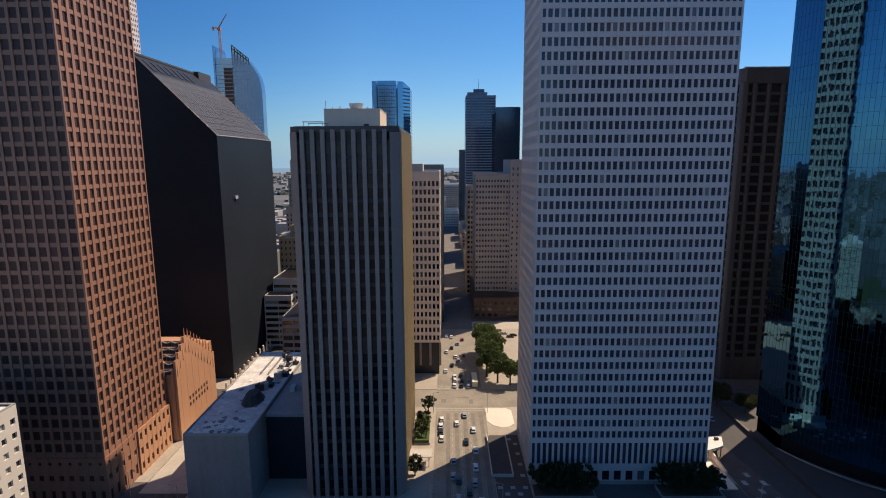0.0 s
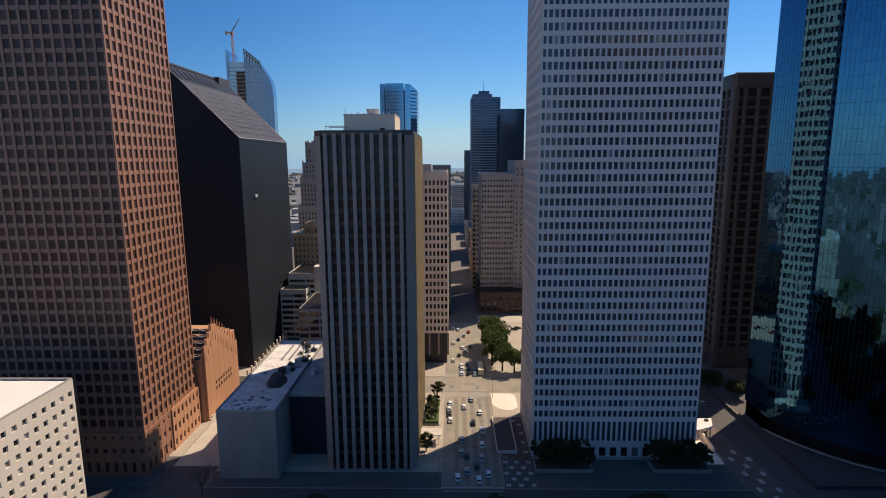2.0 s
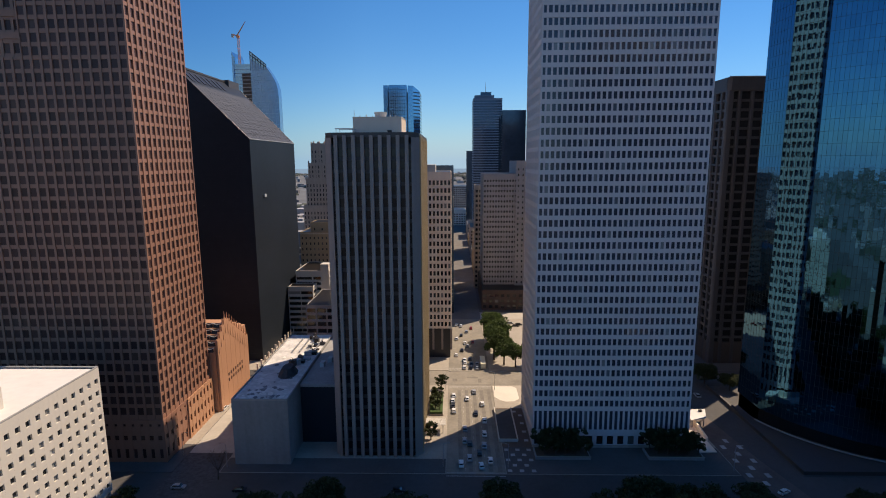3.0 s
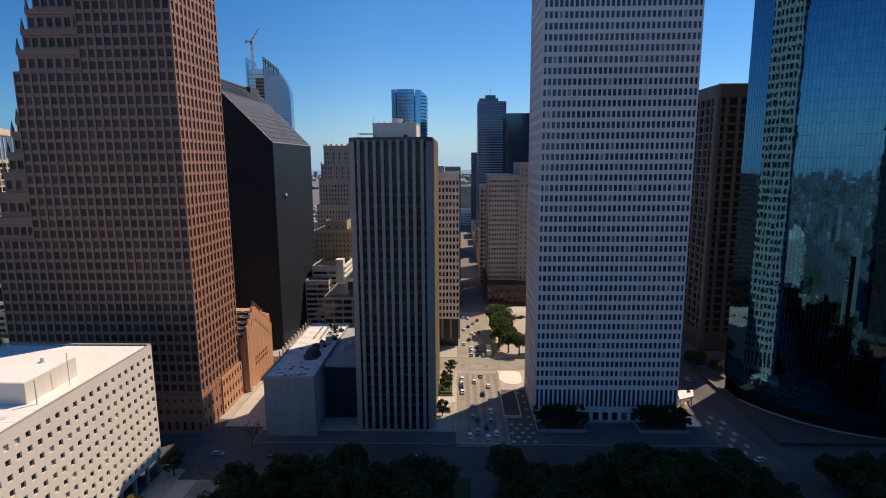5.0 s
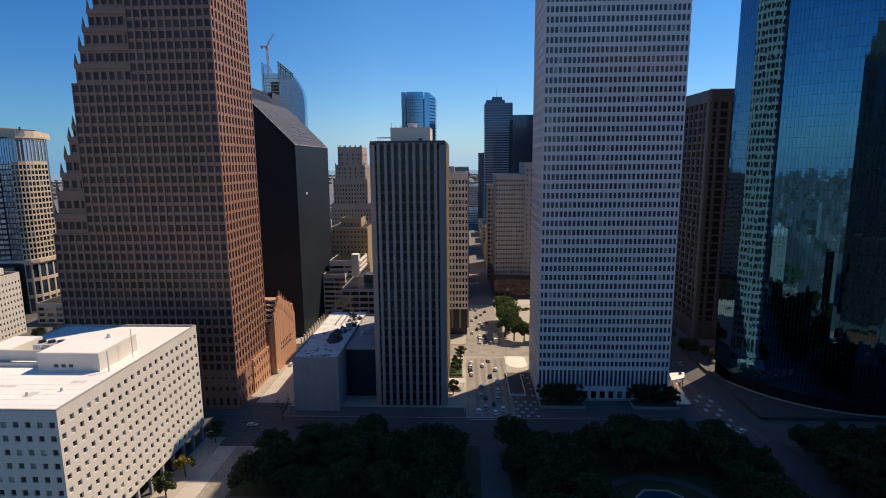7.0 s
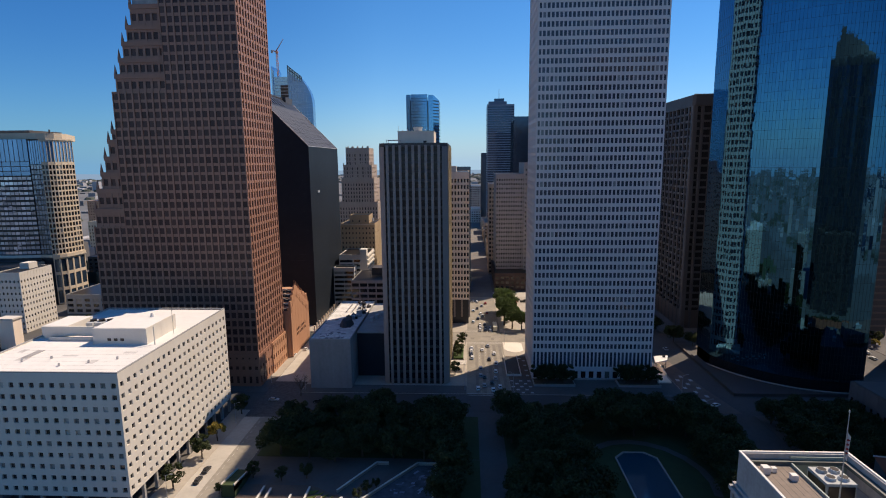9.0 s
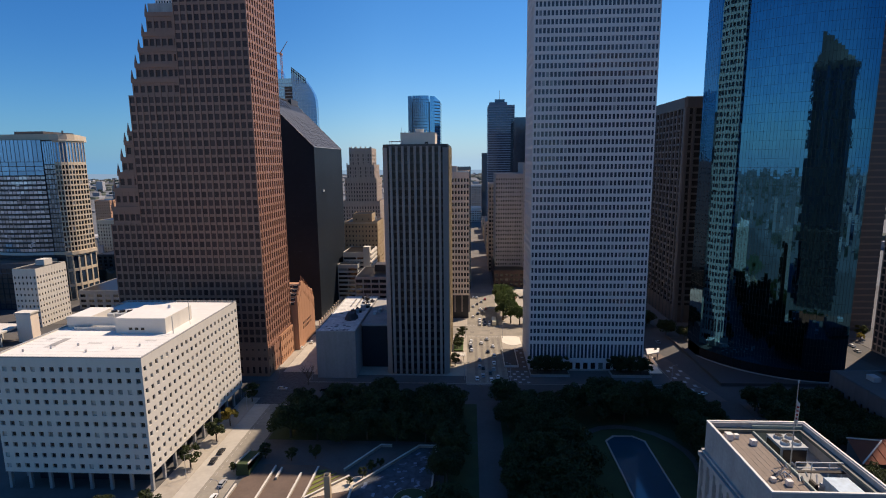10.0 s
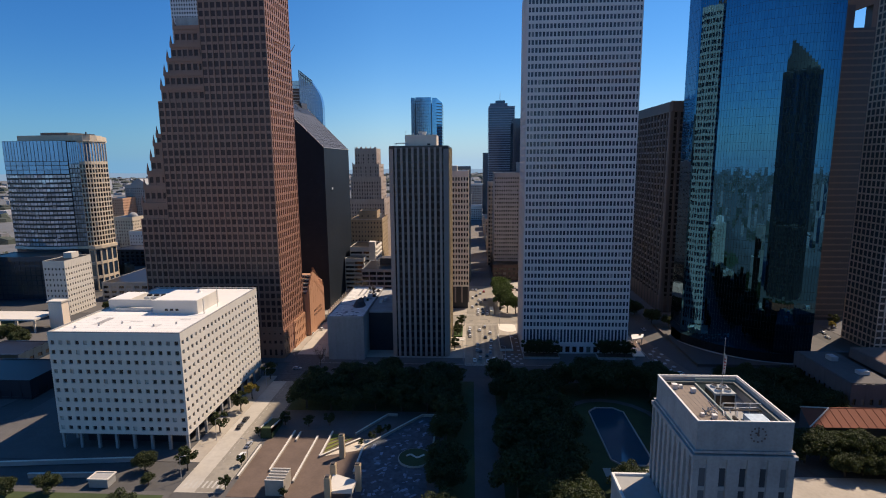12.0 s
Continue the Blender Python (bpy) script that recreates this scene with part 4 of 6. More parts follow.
block("slate_tower", 19.5, 32, 900, 930, 118, SLATE_GLASS, SLATE_GLASS, "thin slate-blue tower in the distance", keep=20)

deco = block("art_deco_tower", -125.5, -94, 425, 457, 88, BROWN_STONE, PANE_DECO, "brown stone art deco tower with stepped upper storeys", bay=2.6, ww=1.0, wh=2.3, keep=80, depth=0.4)
for x0, x1, y0, y1, z0, z1 in ((-121, -98.5, 428, 453, 100, 116.6), (-123.6, -96, 426.5, 455, 87.5, 101), (-128, -91, 423.5, 460, 0, 66)):
    block("", x0, x1, y0, y1, z1, BROWN_STONE, PANE_DECO, "", bay=2.6, ww=1.0, wh=2.3, base=z0, keep=16, parent=deco, depth=0.4)
for x0, x1, y0, z0, z1 in ((-125.5, -94, 425, 66, 89.5), (-123.6, -96, 426.5, 88, 102.6), (-121, -98.5, 428, 101, 118.2)):
    n = round((x1 - x0) / 5.2)
    for k in range(n + 1):
        x = x0 + 0.6 + k * (x1 - x0 - 1.2) / n
        part("buttress", Geo().prism([(x - 0.55, y0 - 0.6), (x + 0.55, y0 - 0.6), (x + 0.55, y0 + 0.5), (x - 0.55, y0 + 0.5)], z0, z1, top=[(x - 0.4, y0 - 0.3), (x + 0.4, y0 - 0.3), (x + 0.4, y0 + 0.5), (x - 0.4, y0 + 0.5)]), BROWN_STONE, deco, m=Matrix.Translation((109.75, -441, 0)))
part("crown_cap", Geo().box(-10.6, 10.6, -12.4, 11.4, 116.4, 117.0), BROWN_STONE, deco)
for k in range(5):
    part("pinnacle", Geo().prism([(-9.6 + k * 4.6, -12.6), (-8.2 + k * 4.6, -12.6), (-8.2 + k * 4.6, -11.2), (-9.6 + k * 4.6, -11.2)], 117, 118.6, top=[(-9.3 + k * 4.6, -12.3), (-8.5 + k * 4.6, -12.3), (-8.5 + k * 4.6, -11.5), (-9.3 + k * 4.6, -11.5)]), BROWN_STONE, deco)
buff = block("buff_brick_block", -105, -78, 330, 360, 55.8, YELLOW_BRICK, PANE_DECO, "buff brick block with an upper storey and small windows", "building", bay=2.7, ww=0.9, wh=1.6, keep=80)
block("", -98.5, -83, 333, 350, 62, YELLOW_BRICK, PANE_DECO, "", bay=5, ww=0.9, wh=1.6, base=55, keep=20, parent=buff)
part("cornice", Geo().box(-13.8, 13.8, -15.4, -14.9, 54.4, 55.2), SANDSTONE, buff)
part("water_tank", Geo().tube((8, 4, 55.2), (8, 4, 58.2), 1.6, 1.6, 12), EQUIP, buff)
white_garage = block("white_parking_garage", -99, -78.5, 296, 326, 36.5, CREAM, PANE_DARK, "white parking garage with open decks", "parking garage", bay=10, ww=9.4, wh=1.7, floor=3.3, keep=30, roof=ROOF_WHITE)
part("stair_tower", Geo().box(5.2, 10.0, -15.3, -9, 0, 40.5), CREAM, white_garage)
for j in range(11):
    part("deck_edge", Geo().box(10.0, 10.9, -14 + 0.1 * j, 14, 1.2 + 3.3 * j, 2.6 + 3.3 * j), CREAM, white_garage)
block("white_deck_annex", -101, -86, 286, 295.5, 29, CREAM, PANE_DARK, "lower white deck in front of a parking garage", "parking garage", bay=8, ww=7.2, wh=1.8, floor=3.3, keep=20, roof=ROOF_WHITE)
grey_garage = block("grey_parking_garage", -80.5, -48, 250, 285, 27.5, GREY_CONC, PANE_DARK, "grey parking garage with dark open decks", "parking garage", bay=5.4, ww=4.7, wh=2.2, floor=3.7, keep=40)
part("stair_head", Geo().box(-6, 9, 2, 12, 27, 32), DARK_STONE, grey_garage)

row = random.Random(31)
for k, y in enumerate((380, 445, 505, 560, 620, 680, 735)):
    h = (34, 42, 26, 36, 22, 30, 20)[k]
    block("street_block", -44 - row.uniform(0, 6), -5.2, y, y + 46, h, (TAN_CONC, BROWN_STONE, GREY_CONC)[k % 3], PANE_DARK, ("tan", "brown", "grey")[k % 3] + " office block lining the far street", "building", bay=3.4, ww=1.4, wh=1.9, keep=8, roof=ROOF_WHITE if k % 2 else ROOF_GREY)
for k, y in enumerate((444, 505, 560, 620, 680, 735)):
    h = (38, 14, 30, 12, 20, 10)[k]
    block("street_block", 15.6, 56, y, y + 46, h, (YELLOW_BRICK, GREY_CONC, BROWN_STONE)[k % 3], PANE_DARK, ("buff", "grey", "brown")[k % 3] + " office block lining the far street", "building", bay=3.4, ww=1.4, wh=1.9, keep=8, roof=ROOF_WHITE if k % 2 else ROOF_GREY)

for x0, x1, y, h, k in ((-7, 17, 830, 24, 0), (-46, -2, 905, 38, 1), (30, 62, 960, 46, 0), (-30, 24, 1060, 52, 2)):
    block("street_end_block", x0, x1, y, y + 40, h, (ROOF_WHITE, TAN_CONC, GREY_CONC)[k], PANE_DARK, ("white", "tan", "grey")[k] + " block closing the far end of the street", "building", bay=4, ww=2.4, wh=1.8, keep=6, roof=ROOF_WHITE)

# ---- tower under construction with its crane ----
UNFINISHED = mat("clear_blue_glass", (0.14, 0.31, 0.52), 0.2, 0.65, 0.1, 0.02, 0.2, rnd=0.1, wave=0.01)
t = thing("tower_under_construction", -216, 596, 0.2, "blue glass tower with a slanted unfinished crown", "office tower")
m0 = Matrix.Translation((216, -596, 0))
part("left_shaft", Geo().box(-243, -223.2, 582, 612, 0, 207), BLUE_GLASS, t, m=m0)
part("corner_blade", Geo().prism([(-243.2, 581), (-241.4, 581), (-241.4, 612), (-243.2, 612)], 0, [220, 215, 215, 220]), BLUE_GLASS, t, m=m0)
edge = [(-223, 0), (-193.6, 0), (-193.6, 171.5), (-194.2, 180), (-196, 187.4), (-200.5, 196), (-206.6, 205), (-206.6, 200), (-223, 213)]
n = len(edge)
part("main_shaft", Geo().add([(x, 580, z) for x, z in edge] + [(x - 1, 594, z) for x, z in edge], [tuple(range(n)), tuple(range(n, 2 * n))[::-1]] + [(i, i + n, (i + 1) % n + n, (i + 1) % n) for i in range(n)]), UNFINISHED, t, m=m0)
g = Geo()
for j in range(52):
    z = 3.9 * j + 2
    xe = -193.7 if z < 171 else -193.7 - max(0, z - 171) * 0.38
    g.box(-222.9, xe - 0.2, 579.8, 580.01, z, z + 0.25)
    g.box(-241, -223.3, 581.8, 582.01, z, z + 0.5)
    if z > 148 and z < 196:
        part("floor_slab", Geo().box(-233, -223.1, 580.6, 582.02, z + 0.5, z + 1.4), GREY_CONC, t, "bare unfinished floor slab", m=m0)
for k in range(9):
    g.box(-222.8 + k * 3.6, -222.6 + k * 3.6, 579.84, 580.01, 0, min(206, 171 + (8 - k) * 6))
part("floor_line_grid", g, mat("pale_blue_joint", (0.24, 0.33, 0.42), 0.5, var=0.1), t, kind="stuff", m=m0)
part("dark_recess", Geo().box(-233, -223.1, 581.6, 582.06, 149, 197), DARK_METAL, t, m=m0)
lat = Geo()
for k in range(7):
    x = -222.9 + k * 2.85
    lat.box(x - 0.25, x + 0.25, 579.9, 580.3, 200, 220 - k * 2.35)
for a, b in (((-223, 580.1, 220), (-205.6, 580.1, 206)), ((-223, 580.1, 216.5), (-205.6, 580.1, 203))):
    lat.tube(a, b, 0.4, sides=6)
part("crown_lattice", lat, MULLION, t, m=m0)
part("crown_glazing", Geo().add([(-223, 580.5, 200), (-205.6, 580.5, 200), (-205.6, 580.5, 205.6), (-223, 580.5, 219.6), (-223, 580.9, 200), (-205.6, 580.9, 200), (-205.6, 580.9, 205.6), (-223, 580.9, 219.6)], [(0, 1, 2, 3), (7, 6, 5, 4), (0, 4, 5, 1), (1, 5, 6, 2), (2, 6, 7, 3), (3, 7, 4, 0)]), BLUE_GLASS, t, m=m0)
cr = thing("tower_crane", -238, 590, 207.2, "orange tower crane with a raised jib", "crane")
ORANGE = mat("orange_steel", (0.5, 0.2, 0.08), 0.6)
g = Geo()
for x in (-0.9, 0.9):
    for y in (-0.9, 0.9):
        g.box(x - 0.15, x + 0.15, y - 0.15, y + 0.15, -1, 29)
for k in range(15):
    g.tube((-0.9, -0.9, k * 2), (0.9, -0.9, k * 2 + 2), 0.12, sides=4).tube((0.9, 0.9, k * 2), (-0.9, 0.9, k * 2 + 2), 0.12, sides=4)
part("mast", g, ORANGE, cr)
part("cab", Geo().box(-1.4, 1.4, -1.4, 1.4, 29, 31.5), ORANGE, cr)
part("jib", Geo().tube((-2, 0, 30), (9, 0, 46), 0.7, 0.3, 6), ORANGE, cr)
part("counter_jib", Geo().tube((0, 0, 31), (-6, 0, 32.5), 0.7, 0.7, 6), ORANGE, cr)
part("counterweight", Geo().box(-7, -5, -1.2, 1.2, 29.5, 33), GREY_CONC, cr)

# ---- left distance ----
t = thing("curved_glass_tower", -340, 320, 0.2, "glass tower with a bowed face and a sandstone grid end", "office tower")
m0 = Matrix.Translation((340, -320, 0))
arc = [(-374 + 54 * k / 9, 291 - 5 * math.sin(math.pi * k / 10)) for k in range(10)]
slot = [(-320, 289.9), (-311.2, 289.9)]
end = [(-311.2, 289.4), (-307.6, 291.4), (-305.2, 295.2), (-304.0, 300.2), (-303.4, 306.0), (-303.3, 312)]
part("core", Geo().prism([(x, y + 0.8) for x, y in arc] + [(-319, 292.2), (-312, 292.2)] + [(x - 0.8, y + 0.6) for x, y in end[1:]] + [(-332, 350), (-374, 350)], 0, 122), DARK_METAL, t, m=m0)
# pale, uneven panes: bright reflections partly put into the glass colour
PALE_REFLECT = mat("pale_reflection_glass", (0.5, 0.55, 0.63), 0.1, 0.5, 0.2, 0.03, 0.12, rnd=0.4, wave=0.05)
for k in range(9):
    (xa, ya), (xb, yb) = arc[k], arc[k + 1]
    mk = m0 @ face(xa, ya, math.degrees(math.atan2(yb - ya, xb - xa)))
    wide = math.hypot(xb - xa, yb - ya)
    curtain_wall(t, mk, wide, 38, 96, 2, 16, PALE_REFLECT, 0.4, 0.1, keep=8, bars=MULLION, band=0.6, tilt=0.7)
    curtain_wall(t, mk, wide, 96, 106, 1, 3, SKY_GLASS, 0.45, 0.1, keep=3, tilt=0.4)
    curtain_wall(t, mk, wide, 106, 122, 2, 1, SKY_GLASS, 0.4, 0.1, keep=2)
    part("lower_glazing", Geo().box(0, wide, 0.5, 0.8, 0, 36), BRONZE_GLASS, t, m=mk)
    part("ledge", Geo().box(0, wide, -0.8, 0.6, 36, 38), CREAM, t, m=mk)
mk = m0 @ face(*slot[0], 0)
curtain_wall(t, mk, 8.8, 38, 104, 4, 18, mat("steel_blue_glass", (0.2, 0.26, 0.33), 0.12, 0.6, 0.25, 0.03, 0.15, rnd=0.35, wave=0.04), 0.3, 0.12, keep=4, band=0.25, tilt=0.5)
curtain_wall(t, mk, 8.8, 104, 121, 5, 1, SKY_GLASS, 0.3, 0.12, keep=2)
part("lower_glazing", Geo().box(0, 8.8, 0.5, 0.8, 0, 36), BRONZE_GLASS, t, m=mk)
part("ledge", Geo().box(0, 8.8, -1.2, 0.6, 36, 38), SANDSTONE, t, m=mk)
for k in range(5):
    (xa, ya), (xb, yb) = end[k], end[k + 1]
    mk = m0 @ face(xa, ya, math.degrees(math.atan2(yb - ya, xb - xa)))
    wide = math.hypot(xb - xa, yb - ya)
    grid_wall(t, mk, wide, 38, 104, 2, 17, wide / 2 - 0.75, 2.75, SANDSTONE, PANE_DARK, keep=4)
    grid_wall(t, mk, wide, 104, 122, 2, 1, wide / 2 - 0.6, 14.5, SANDSTONE, SKY_GLASS, keep=2)
    grid_wall(t, mk, wide, 0, 35.5, 1, 3, wide - 1.3, 9.5, SANDSTONE, SLATE_GLASS, keep=3)
    part("ledge", Geo().box(-0.2, wide + 0.2, -1.0, 0.6, 35.5, 38), SANDSTONE, t, m=mk)
    part("cornice", Geo().box(-0.1, wide + 0.1, -0.5, 0.6, 121.4, 122.4), SANDSTONE, t, m=mk)
part("crown_ring", Geo().prism([(-366, 297), (-326, 294.5), (-317, 294), (-311, 296), (-307.5, 300), (-306, 306), (-308, 313), (-325, 345), (-366, 345)], 122, 126.5), SANDSTONE, t, m=m0)
part("crown_plant", Geo().box(-351, -328, 303, 335, 126.5, 129), DARK_STONE, t, m=m0)
part("crown_antenna", Geo().box(-309.6, -308.8, 298, 298.8, 126.5, 129), DARK_STONE, t, m=m0)
block("dark_podium", -372, -315, 262, 286, 34, SLATE_GLASS, BRONZE_GLASS, "dark glass podium below a curved tower", "building", bay=4, ww=3.6, wh=3, keep=20)
block("beige_end_block", -410, -374, 240, 262, 36, YELLOW_BRICK, PANE_DARK, "beige stone block beside a dark podium", "building", bay=9, ww=1, wh=1.5, keep=10)
domed = block("domed_block", -421.5, -397, 480, 505, 42, SANDSTONE, PANE_DARK, "pale sandstone block with a small dome", "building", bay=3, ww=1.2, wh=2, keep=20)
g = Geo()
for k in range(5):
    g.prism([(7 * math.cos(radians(18 * k)) * math.cos(a), 7 * math.cos(radians(18 * k)) * math.sin(a)) for a in [i * math.pi / 8 for i in range(16)]], 7 * math.sin(radians(18 * k)), 7 * math.sin(radians(18 * (k + 1))), top=[(7 * math.cos(radians(18 * (k + 1))) * math.cos(a), 7 * math.cos(radians(18 * (k + 1))) * math.sin(a)) for a in [i * math.pi / 8 for i in range(16)]])
part("dome", g, GREY_CONC, domed, "grey roof dome", m=pose(7, -2, 41.6) @ Matrix.Scale(0.75, 4))
block("pale_lit_block", -396, -380, 470, 492, 27, ROOF_WHITE, PANE_DARK, "bright pale block with small windows", "building", bay=3, ww=1.0, wh=1.6, keep=20)
block("orange_brick_block", -522, -500, 620, 650, 55, mat("orange_brick", (0.5, 0.29, 0.18), 0.85), PANE_DARK, "orange brick block in the distance", "building", bay=3, ww=1.1, wh=1.6, keep=20)
gab = block("grey_gabled_tower", -515, -474, 650, 690, 73, GREY_CONC, PANE_DARK, "grey tower with a gabled top in the distance", bay=3, ww=1.3, wh=2.2, keep=20)
part("gable", Geo().prism([(-14, -18), (14, -18), (14, 18), (-14, 18)], 72, 81, top=[(-2, -18), (2, -18), (2, 18), (-2, 18)]), GREY_CONC, gab)
block("dark_street_block", -367, -330, 400, 430, 17, BRONZE_GLASS, PANE_DARK, "low dark block between taller buildings", "building", bay=5, ww=3, wh=2.2, keep=10, roof=ROOF_GREY)
block("dark_low_building", -243, -198, 92, 118, 9, BRONZE_GLASS, BRONZE_GLASS, "low dark building with a blue-grey roof", "building", bay=5, ww=4, wh=2.6, keep=10, roof=SLATE_GLASS)
block("low_shop_row", -262, -235, 128, 150, 7, SLATE_GLASS, PANE_DARK, "low blue-roofed building beside a road", "building", bay=5, ww=3, wh=2, keep=10, roof=ROOF_GREY)
t = block("small_white_block", -295, -279.5, 222, 248, 38.5, CREAM, PANE_DARK, "small white block with square windows", "building", bay=2.4, ww=1.0, wh=1.5, keep=60)
roof_units(t, [(0, 4, 6, 7, 4)], 38, CREAM)
block("low_grey_hall", -286, -200, 265, 320, 14, GREY_CONC, PANE_DARK, "low grey hall with a pale flat roof", "building", bay=6, ww=4, roof=ROOF_WHITE, keep=20)
block("far_grey_tower", -297, -246, 420, 450, 300, WHITE_STONE, PANE_DARK, "tall pale tower with a grid of small windows", bay=2.5, ww=1.3, wh=2.0, keep=60)

# ---- right distance ----
t = thing("dark_portal_tower", 231, 245, 0.2, "dark glass tower with an opening through its top", "office tower")
part("shaft", Geo().box(-40, 8, -20, 4, 0, 180), BRONZE_GLASS, t)
part("top_beam", Geo().box(-40, 8, -20, -14, 193, 199), DARK_STONE, t)
part("slanted_soffit", Geo().add([(-5.5, -20, 189.5), (-5.5, -20, 193), (4.5, -20, 193), (-5.5, -14, 189.5), (-5.5, -14, 193), (4.5, -14, 193)], [(0, 2, 1), (3, 4, 5), (0, 3, 5, 2), (0, 1, 4, 3), (1, 2, 5, 4)]), DARK_STONE, t)
part("top_post", Geo().box(4.5, 8, -20, -14, 180, 193), DARK_STONE, t)
part("top_block", Geo().box(-40, -5.5, -20, -14, 180, 193), BRONZE_GLASS, t)
g = Geo()
for j in range(46):
    g.box(-40, 8, -20.15, -19.9, j * 3.9 + 2, j * 3.9 + 3)
part("floor_banding", g, DARK_STONE, t, kind="stuff")
block("brown_grid_tower", 214.5, 242, 164, 190, 250, mat("dark_brown_stone_grid", (0.55, 0.4, 0.315), 0.5, var=0.25, scale=0.05), BRONZE_GLASS, "glass tower with a brown stone grid", bay=3.25, ww=2.6, wh=2.9, keep=50)
t = block("granite_tower", 80, 214, -80, -27, 168, DARK_STONE, SLATE_GLASS, "dark granite and glass tower with a hipped top", bay=4, ww=3.0, wh=3.0, sides="nwe", keep=20)
part("hipped_top", Geo().prism([(-58, -25), (58, -25), (58, 25), (-58, 25)], 168, [192, 172, 172, 192], top=[(-50, -12), (30, -12), (30, 12), (-50, 12)]), DARK_STONE, t)
block("granite_podium", 100, 200, -26.5, -8, 56, DARK_STONE, BRONZE_GLASS, "dark granite podium with a pale roof below a tower", "building", bay=4, ww=3, wh=2.6, sides="nwe", keep=10, roof=GREY_CONC)


# ---- city hall ----
def city_hall():
    x0, x1, y0, y1, h = 44.0, 62.9, -20.7, 3.0, 51.6
    t = thing("city_hall_tower", (x0 + x1) / 2, (y0 + y1) / 2, 0.2, "pale limestone civic tower with a clock and tall window strips", "civic building")
    w, d = (x1 - x0) / 2, (y1 - y0) / 2
    zc = 45.5
    part("crown_wall", Geo().box(-w, w, -d, -d + 0.6, zc, h).box(-w, w, d - 0.6, d, zc, h).box(-w, -w + 0.6, -d + 0.6, d - 0.6, zc, h).box(w - 0.6, w, -d + 0.6, d - 0.6, zc, h), LIMESTONE, t)
    part("coping", Geo().box(-w - 0.06, w + 0.06, -d - 0.06, -d + 0.3, h, h + 0.2).box(-w - 0.06, w + 0.06, d - 0.3, d + 0.06, h, h + 0.2).box(-w - 0.06, -w + 0.3, -d + 0.3, d - 0.3, h, h + 0.2).box(w - 0.3, w + 0.06, -d + 0.3, d - 0.3, h, h + 0.2), ROOF_WHITE, t, "white metal coping")
    part("inner_ledge", Geo().box(-w + 0.6, w - 0.6, d - 1.5, d - 0.6, h - 1.6, h - 1.0).box(w - 1.6, w - 0.6, -d + 0.6, d - 1.5, h - 1.6, h - 1.0), mat("dark_ledge_metal", (0.1, 0.11, 0.1), 0.6), t)
    part("roof_deck", Geo().box(-w + 0.6, -1.2, -d + 0.6, d - 0.6, h - 2.2, h - 1.7), ROOF_BROWN, t, "brown boarded roof deck")
    part("pit_floor", Geo().box(-1.2, w - 0.6, -d + 0.6, d - 0.6, h - 4.4, h - 4.2), ROOF_GREY, t)
    part("pit_wall", Geo().box(-1.2, -0.9, -d + 0.6, d - 0.6, h - 4.2, h - 1.2).box(-0.9, w - 0.6, d - 0.95, d - 0.62, h - 4.2, h - 0.4), mat("green_grey_metal", (0.25, 0.3, 0.27), 0.6), t)
    part("cornice", Geo().box(-w - 0.5, w + 0.5, -d - 0.5, d + 0.5, zc - 0.5, zc).box(-w - 0.9, w + 0.9, -d - 0.9, d + 0.9, zc - 1.6, zc - 0.8), LIMESTONE, t)
    part("core", Geo().box(-w + 0.1, w - 0.1, -d + 0.1, d - 0.1, 0, zc), DARK_METAL, t)
    for m, width, n in ((face(-w - 0.6, -d - 0.6, 0), 2 * w + 1.2, 5), (face(-w - 0.6, d + 0.6, -90), 2 * d + 1.2, 9), (face(w + 0.6, -d - 0.6, 90), 2 * d + 1.2, 9)):
        grid_wall(t, m, width, 0, zc - 1.6, n, 8, 1.5, 4.1, LIMESTONE, PANE_CIVIC, depth=0.7, first=4.5, dz=5.0, keep=60, proud=0.45)
    clock = Geo().tube((2.6, -d - 0.12, 48.9), (2.6, -d + 0.1, 48.9), 0.25)
    for k in range(12):
        a = k * math.pi / 6
        clock.box(2.6 + 1.5 * math.sin(a) - 0.14, 2.6 + 1.5 * math.sin(a) + 0.14, -d - 0.12, -d + 0.05, 48.9 + 1.5 * math.cos(a) - 0.14, 48.9 + 1.5 * math.cos(a) + 0.14)
    clock.box(2.5, 2.7, -d - 0.14, -d, 48.9, 50.1).box(1.9, 2.6, -d - 0.14, -d, 49.2, 49.4)
    part("clock", clock, mat("faded_clock_bronze", (0.15, 0.1, 0.09), 0.7), t)
    part("side_wing", Geo().box(-w - 10, -w - 0.7, -d + 4, d, 0, 24.8), LIMESTONE, t)
    part("wing_roof", Geo().box(-w - 9.5, -w - 0.9, -d + 4.5, d - 0.5, 24.8, 24.9), GREY_CONC, t)
    part("wing_coping", Geo().box(-w - 10.1, -w - 0.7, -d + 3.9, -d + 4.5, 24.8, 25.5).box(-w - 10.1, -w - 9.5, -d + 4.5, d - 0.5, 24.8, 25.5).box(-w - 10.1, -w - 0.7, d - 0.5, d + 0.1, 24.8, 25.5), ROOF_WHITE, t)
    z = h - 1.7
    zp = h - 4.2
    part("cooling_tower", Geo().box(0.6, 5.4, 3.5, 8.6, zp, zp + 3.4), EQUIP, t)
    part("louvre_panel", Geo().box(0.9, 5.1, 3.38, 3.49, zp + 0.3, zp + 2.9), DARK_METAL, t)
    part("louvre_panel", Geo().box(0.48, 0.59, 3.9, 8.2, zp + 0.3, zp + 2.9), DARK_METAL, t)
